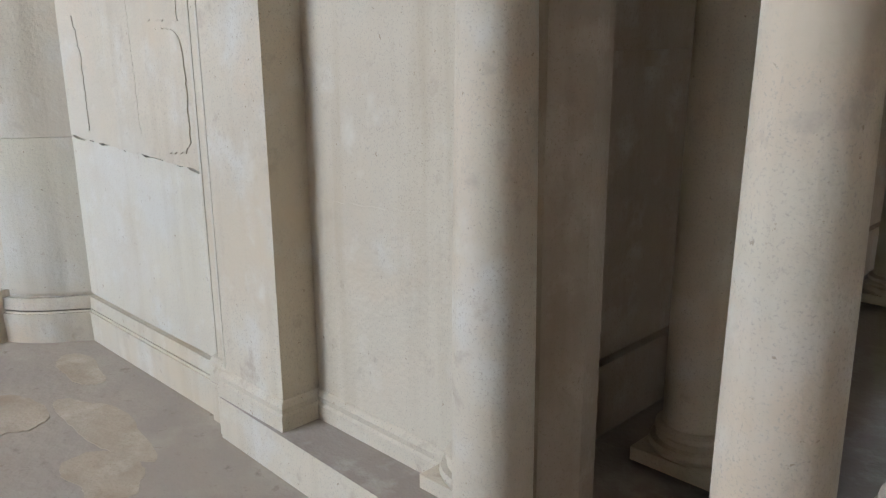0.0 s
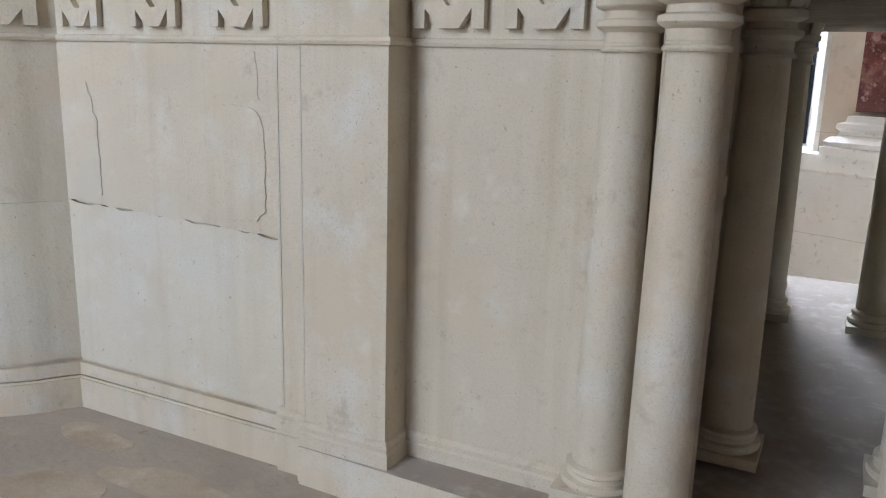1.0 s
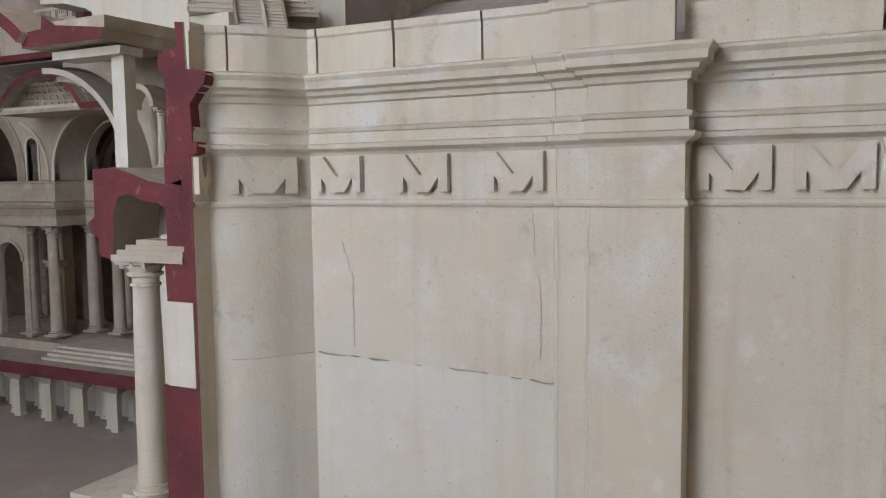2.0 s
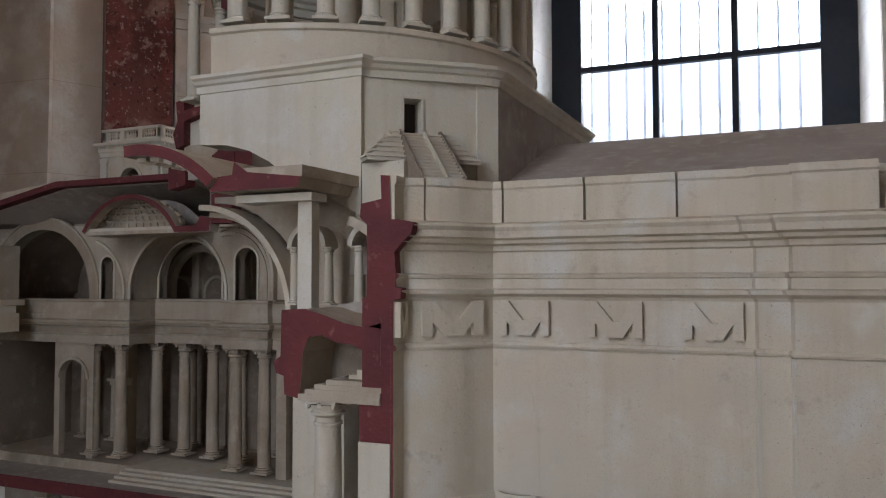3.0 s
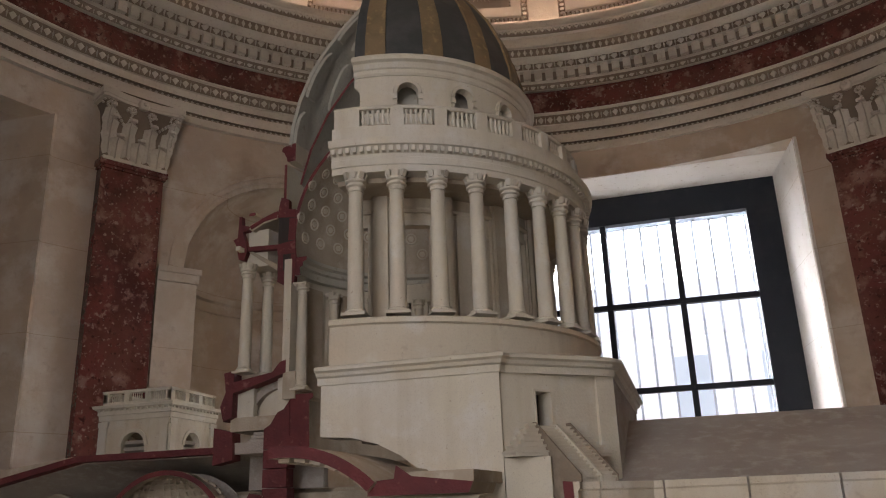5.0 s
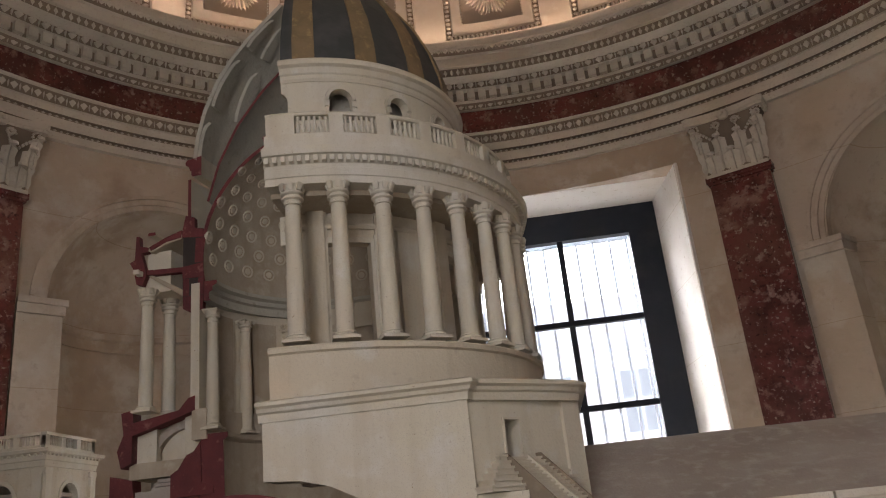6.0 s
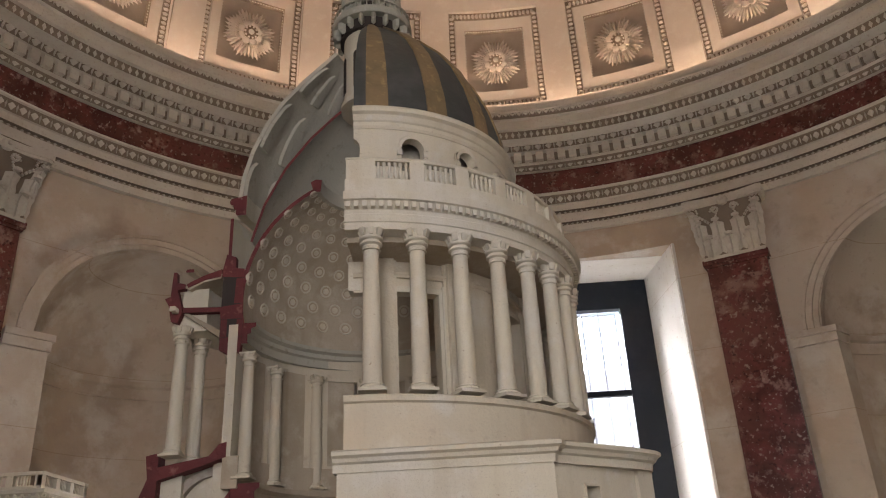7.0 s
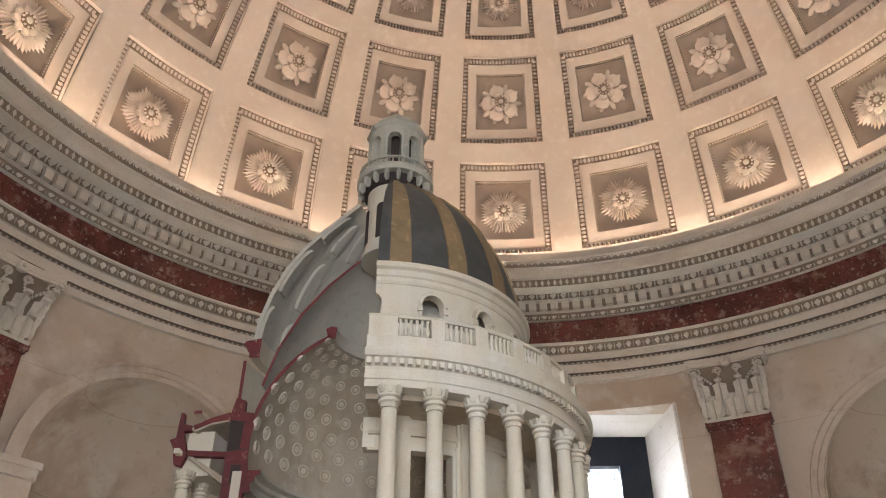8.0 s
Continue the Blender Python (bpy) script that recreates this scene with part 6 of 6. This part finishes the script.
pts = arch_pts(VX, VZ - 0.03, VR + 0.018, 150, 30, 16) + arch_pts(VX, VZ - 0.03, VR, 30, 150, 16)
part("small_vault", Geo().prism_y(pts, YC - 0.01, YC + 0.03, 0, 1), [PLASTER_OLD, RED], church)
part("vault_back", Geo().prism_y(arch_pts(VX, VZ - 0.03, VR + 0.012, 150, 30, 16)[::-1], YC + 0.16, YC + 0.17), GREY_PLASTER, church)


def saucer(u, v, d=0.0):
    """u across from 0 to 1, v up from 0 to 1, d into the shell."""
    a = math.pi * (1 - u)
    h = radians(86) * v
    q = math.cos(h)
    return (VX + (0.222 + d) * math.cos(a) * q ** 0.8, YC + 0.02 + (0.12 + d) * math.sin(a) * q, 1.850 + (0.106 + d) * math.sin(h))


g = Geo()
for i in range(20):
    for j in range(5):
        u0, u1, v0, v1 = i / 20, (i + 1) / 20, 0.05 + 0.17 * j, 0.05 + 0.17 * (j + 1)
        m, w = 0.16, 0.17
        o = [(u0, v0), (u1, v0), (u1, v1), (u0, v1)]
        n = [(u0 + (u1 - u0) * m, v0 + (v1 - v0) * w), (u1 - (u1 - u0) * m, v0 + (v1 - v0) * w), (u1 - (u1 - u0) * m, v1 - (v1 - v0) * w), (u0 + (u1 - u0) * m, v1 - (v1 - v0) * w)]
        vs = [saucer(*p) for p in o] + [saucer(*p) for p in n] + [saucer(*p, 0.007) for p in n]
        g.add(vs, [(0, 1, 5, 4), (1, 2, 6, 5), (2, 3, 7, 6), (3, 0, 4, 7), (4, 5, 9, 8), (5, 6, 10, 9), (6, 7, 11, 10), (7, 4, 8, 11), (8, 9, 10, 11)])
    g.add([saucer(i / 20, 0.90), saucer((i + 1) / 20, 0.90), saucer((i + 1) / 20, 1.0), saucer(i / 20, 1.0)], [(0, 1, 2, 3)])
    g.add([saucer(i / 20, 0.0), saucer((i + 1) / 20, 0.0), saucer((i + 1) / 20, 0.05), saucer(i / 20, 0.05)], [(0, 1, 2, 3)])
part("saucer_dome", g, PLASTER_OLD, church, "shallow half dome with square coffers")
part("vault_cornice", Geo().box(-3.585, YC - 0.004, 1.826, -3.10, YC + 0.16, 1.840), PLASTER_OLD, church)
part("vault_cornice", Geo().box(-3.578, YC + 0.002, 1.840, -3.107, YC + 0.16, 1.852), PLASTER, church)
g = Geo().prism_y([(-3.12, 1.828), (-2.96, 1.828), (-2.95, 1.875), (-3.0, 1.885), (-3.02, 1.85), (-3.12, 1.85)], YC - 0.012, YC + 0.04, 0, 1)
part("section_beam", g, [PLASTER, RED], church)
# underside between the saucer dome and the arcade
part("arm_soffit", Geo().box(-3.60, YC + 0.16, 1.855, -2.95, FP, 1.870), PLASTER_OLD, church)
# crossing arch on the far side
for r, w, y in ((0.315, 0.018, FP - 0.02), (0.335, 0.026, FP)):
    archivolt("crossing_arch", -2.93, 1.52, r, w, y, y + 0.10, PLASTER, 0, 70)

# roof over the far arm
g = Geo()
part("roof_fascia", Geo().prism_y([(-4.35, 1.931), (-3.76, 2.046), (-4.35, 1.985)], YC + 0.004, YC + 0.05), PLASTER_OLD, church)
g.prism_y([(-4.35, 1.905), (-3.74, 2.025), (-3.13, 2.025), (-3.13, 2.048), (-3.74, 2.048), (-4.35, 1.93)], YC, YC + 0.05, 1, 1)
part("roof_section", g, [RED, RED], church)
g = Geo().add([(-4.35, YC + 0.05, 1.93), (-3.74, YC + 0.05, 2.046), (-3.10, YC + 0.05, 2.046), (-3.10, 2.10, 1.90), (-4.35, 2.10, 1.86),
               (-4.35, YC + 0.05, 1.905), (-3.74, YC + 0.05, 2.02), (-3.10, YC + 0.05, 2.02), (-3.10, 2.10, 1.88), (-4.35, 2.10, 1.84)],
              [(0, 1, 2, 3, 4), (9, 8, 7, 6, 5), (0, 5, 6, 1), (1, 6, 7, 2), (2, 7, 8, 3), (3, 8, 9, 4), (4, 9, 5, 0)])
part("arm_roof", g, GREY_PLASTER, church)
# cut haunch under the drum on the far side
g = Geo()
for pts in ([(-3.125, 2.31), (-3.085, 2.318), (-3.085, 2.275), (-2.93, 2.300), (-2.90, 2.335), (-2.862, 2.345), (-2.875, 2.295), (-2.95, 2.272), (-3.085, 2.235), (-3.085, 2.15), (-3.12, 2.135), (-3.135, 2.19), (-3.115, 2.24)],
            [(-3.155, 2.115), (-3.08, 2.095), (-3.075, 2.0), (-3.155, 1.985)],
            [(-2.955, 2.03), (-2.955, 2.10), (-2.93, 2.115), (-2.905, 2.155), (-2.88, 2.165), (-2.858, 2.195), (-2.855, 2.07), (-2.815, 2.055), (-2.815, 2.03)],
            [(-2.955, 1.965), (-2.86, 1.965), (-2.86, 2.027), (-2.955, 2.027)], [(-2.955, 1.90), (-2.865, 1.90), (-2.865, 1.962), (-2.955, 1.962)], [(-2.955, 1.855), (-2.86, 1.855), (-2.86, 1.897), (-2.955, 1.897)]):
    g.prism_y(pts, YC - 0.006, YC + 0.05)
part("haunch_section", g, RED, church)
for r, w in ((0.12, 0.025), (0.09, 0.02)):
    pts = arch_pts(-2.92, 2.13, r + w, 95, 180, 10) + arch_pts(-2.92, 2.13, r, 180, 95, 10)
    part("flying_arch", Geo().prism_y(pts, YC + 0.05 + (0.12 - r) * 2, YC + 0.16), GREY_PLASTER, church)
part("haunch_back", Geo().box(-3.085, YC + 0.03, 2.10, -3.02, YC + 0.06, 2.26), PLASTER_PALE, church)
part("haunch_back", Geo().box(-2.925, YC + 0.03, 2.13, -2.875, YC + 0.06, 2.285), PLASTER_PALE, church)
part("haunch_wall", Geo().box(-3.10, YC + 0.16, 1.90, -2.80, YC + 0.2, 2.15), GREY_PLASTER, church)
part("haunch_ledge", Geo().box(-3.09, YC + 0.01, 2.02, -2.93, YC + 0.16, 2.06), GREY_PLASTER, church)
for k in range(3):
    part("haunch_step", Geo().box(-3.03 + 0.01 * k, YC + 0.02, 2.06 + 0.012 * k, -2.96, YC + 0.12, 2.07 + 0.012 * k), GREY_PLASTER, church)

# floor slab with its red edge, steps, and the crypt under it
g = Geo().box(-4.30, YC, 0.815, -1.86, 1.66, 0.865, 0, 1)
part("floor_slab", g, [GREY_PLASTER, RED], church)
for k in range(4):
    part("floor_step", Geo().box(-3.50, 1.405 + 0.028 * k, 0.865, -1.86, 1.70, 0.875 + 0.010 * k), PLASTER, church)
part("nave_floor", Geo().box(-4.35, 1.52, 0.865, -3.50, 2.05, FZ), PLASTER_OLD, church)
part("nave_floor", Geo().box(-3.50, 1.70, 0.865, -1.86, 2.05, FZ), PLASTER_OLD, church)
# crypt: pairs of square piers under flaring vaults
leg = Geo().box(-0.0135, -0.0135, 0.0, 0.0135, 0.0135, 0.155)
leg.box(-0.0165, -0.0165, 0.0, 0.0165, 0.0165, 0.012)
leg.box(-0.017, -0.017, 0.143, 0.017, 0.017, 0.155)
LEG = leg.mesh("crypt_pier", [PLASTER])
for k in range(8):
    x = -3.93 + 0.187 * k
    for row, y in enumerate((1.47, 1.58)):
        for dx, dy in ((-0.028, 0.012), (0.028, -0.012)):
            at_place("crypt_pier", LEG, church, x + dx, y + dy, 0.60, 8)
        g = Geo()
        rings = [(0.047, 0.020, 0.753), (0.050, 0.024, 0.772), (0.066, 0.036, 0.796), (0.088, 0.052, 0.815)]
        vs = [(x + sx * hx, y + sy * hy, z) for hx, hy, z in rings for sx, sy in ((-1, -1), (1, -1), (1, 1), (-1, 1))]
        g.add(vs, [(4 * i + j, 4 * i + (j + 1) % 4, 4 * i + 4 + (j + 1) % 4, 4 * i + 4 + j) for i in range(3) for j in range(4)] + [(3, 2, 1, 0)])
        part("crypt_vault", g, PLASTER_OLD, church)
part("crypt_back", Geo().box(-4.30, 1.66, 0.60, -1.86, 1.70, 0.82), PLASTER_OLD, church)


# ---- bell tower on the far roof ----
TX, TY, TS = -3.785, 1.965, 0.37          # near corner at (TX, TY); side length
def tower():
    e = church
    x0, x1, y0, y1 = TX - TS, TX, TY, TY + TS
    zb, zc = 1.85, 2.283
    # four walls with an arch in each
    for side in range(4):
        m = [pose(x0, y0, 0), pose(x1, y0, 0, 0, 0, 90), pose(x1, y1, 0, 0, 0, 180), pose(x0, y1, 0, 0, 0, 270)][side]
        g = Geo()
        r, cx, zs = 0.062, TS / 2, 2.138
        left = [(0.0, zb), (cx - r, zb), (cx - r, zs)] + arch_pts(cx, zs, r, 180, 90, 8)[1:] + [(cx, zc), (0, zc)]
        right = [(TS - 0.031, zb), (TS - 0.031, zc), (cx, zc)] + arch_pts(cx, zs, r, 90, 0, 8) + [(cx + r, zb)]
        for poly in (left, right):
            g.prism(poly, lambda u, v, k: tuple(m @ Vector((u, 0.0 if k == 0 else 0.03, v))))
        part("tower_wall", g, PLASTER, e)
        g = Geo()
        g.prism(arch_pts(cx, zs, r + 0.016, 0, 180, 12) + arch_pts(cx, zs, r, 180, 0, 12), lambda u, v, k: tuple(m @ Vector((u, -0.006 if k == 0 else 0.01, v))))
        part("tower_arch", g, PLASTER_PALE, e)
        for u in (0.0, TS - 0.04):
            g = Geo().prism([(u, zb), (u + 0.04, zb), (u + 0.04, 2.228), (u + 0.046, 2.233), (u + 0.046, 2.253), (u - 0.006, 2.253), (u - 0.006, 2.233), (u, 2.228)], lambda a, v, k: tuple(m @ Vector((a, -0.012 if k == 0 else 0.005, v))))
            part("tower_pilaster", g, PLASTER_PALE, e)
        for k in range(4):
            g = Geo().prism([(cx - r, 2.058 + 0.03 * k), (cx + r, 2.058 + 0.03 * k), (cx + r, 2.073 + 0.03 * k), (cx - r, 2.073 + 0.03 * k)], lambda a, v, q: tuple(m @ Vector((a, 0.018 if q == 0 else 0.05, v - 0.01 * q))))
            part("tower_louvre", g, GREY_PLASTER, e)
    sq = [(x0, y0), (x1, y0), (x1, y1), (x0, y1), (x0, y0)]
    prof = [(-0.03, 2.258), (0.008, 2.258), (0.010, 2.28), (0.014, 2.284), (0.014, 2.303), (0.030, 2.313), (0.034, 2.326), (0.005, 2.332), (-0.03, 2.332)]
    g = Geo()
    for i in range(4):
        for j in range(len(prof)):
            (o0, z0), (o1, z1) = prof[j], prof[(j + 1) % len(prof)]
            def cor(i, o):
                sx, sy = ((-1, -1), (1, -1), (1, 1), (-1, 1))[i % 4]
                return (sq[i % 4][0] + sx * o, sq[i % 4][1] + sy * o)
            g.add([(*cor(i, o0), z0), (*cor(i + 1, o0), z0), (*cor(i + 1, o1), z1), (*cor(i, o1), z1)], [(0, 1, 2, 3)])
    part("tower_cornice", g, PLASTER_PALE, e)
    part("tower_top", Geo().box(x0 + 0.01, y0 + 0.01, 2.318, x1 - 0.01, y1 - 0.01, 2.334), PLASTER_OLD, e)
    g = Geo()
    for k in range(14):
        f = (k + 0.5) / 14 * (TS + 0.03) - 0.015
        g.box(x0 + f - 0.005, y0 - 0.024, 2.301, x0 + f + 0.005, y0, 2.314)
        g.box(x1, y0 + f - 0.005, 2.301, x1 + 0.024, y0 + f + 0.005, 2.314)
    part("tower_dentils", g, PLASTER_PALE, e)["kind"] = "stuff"
    for side in range(4):
        m = [pose(x0, y0, 0), pose(x1, y0, 0, 0, 0, 90), pose(x1, y1, 0, 0, 0, 180), pose(x0, y1, 0, 0, 0, 270)][side]
        def slab(g, u0, w0, z0, u1, w1, z1):
            v = [m @ Vector(p) for p in ((u0, w0, z0), (u1, w0, z0), (u1, w1, z0), (u0, w1, z0), (u0, w0, z1), (u1, w0, z1), (u1, w1, z1), (u0, w1, z1))]
            g.add(v, [(0, 3, 2, 1), (4, 5, 6, 7), (0, 1, 5, 4), (1, 2, 6, 5), (2, 3, 7, 6), (3, 0, 4, 7)])
            return g
        part("tower_rail", slab(Geo(), -0.004, -0.004, 2.383, TS - 0.024, 0.022, 2.396), PLASTER_PALE, e)
        part("tower_kerb", slab(Geo(), 0, 0, 2.331, TS - 0.021, 0.02, 2.343), PLASTER_PALE, e)
        for u in (0.0, 0.114, 0.228, 0.342):
            part("tower_pier", slab(Geo(), u, 0, 2.343, u + 0.028, 0.02, 2.383), PLASTER_PALE, e)
        for u in (0.034, 0.148, 0.262):
            for k in range(5):
                p = m @ Vector((u + 0.0085 + 0.0118 * k, 0.010, 2.343))
                at_place("baluster", balt, church, *p)


balt = Geo().lathe([(0, 0), (0.004, 0), (0.002, 0.006), (0.0045, 0.018), (0.002, 0.03), (0.004, 0.04), (0, 0.04)], n=6, closed=False).mesh("baluster", [PLASTER_PALE], 50)
tower()
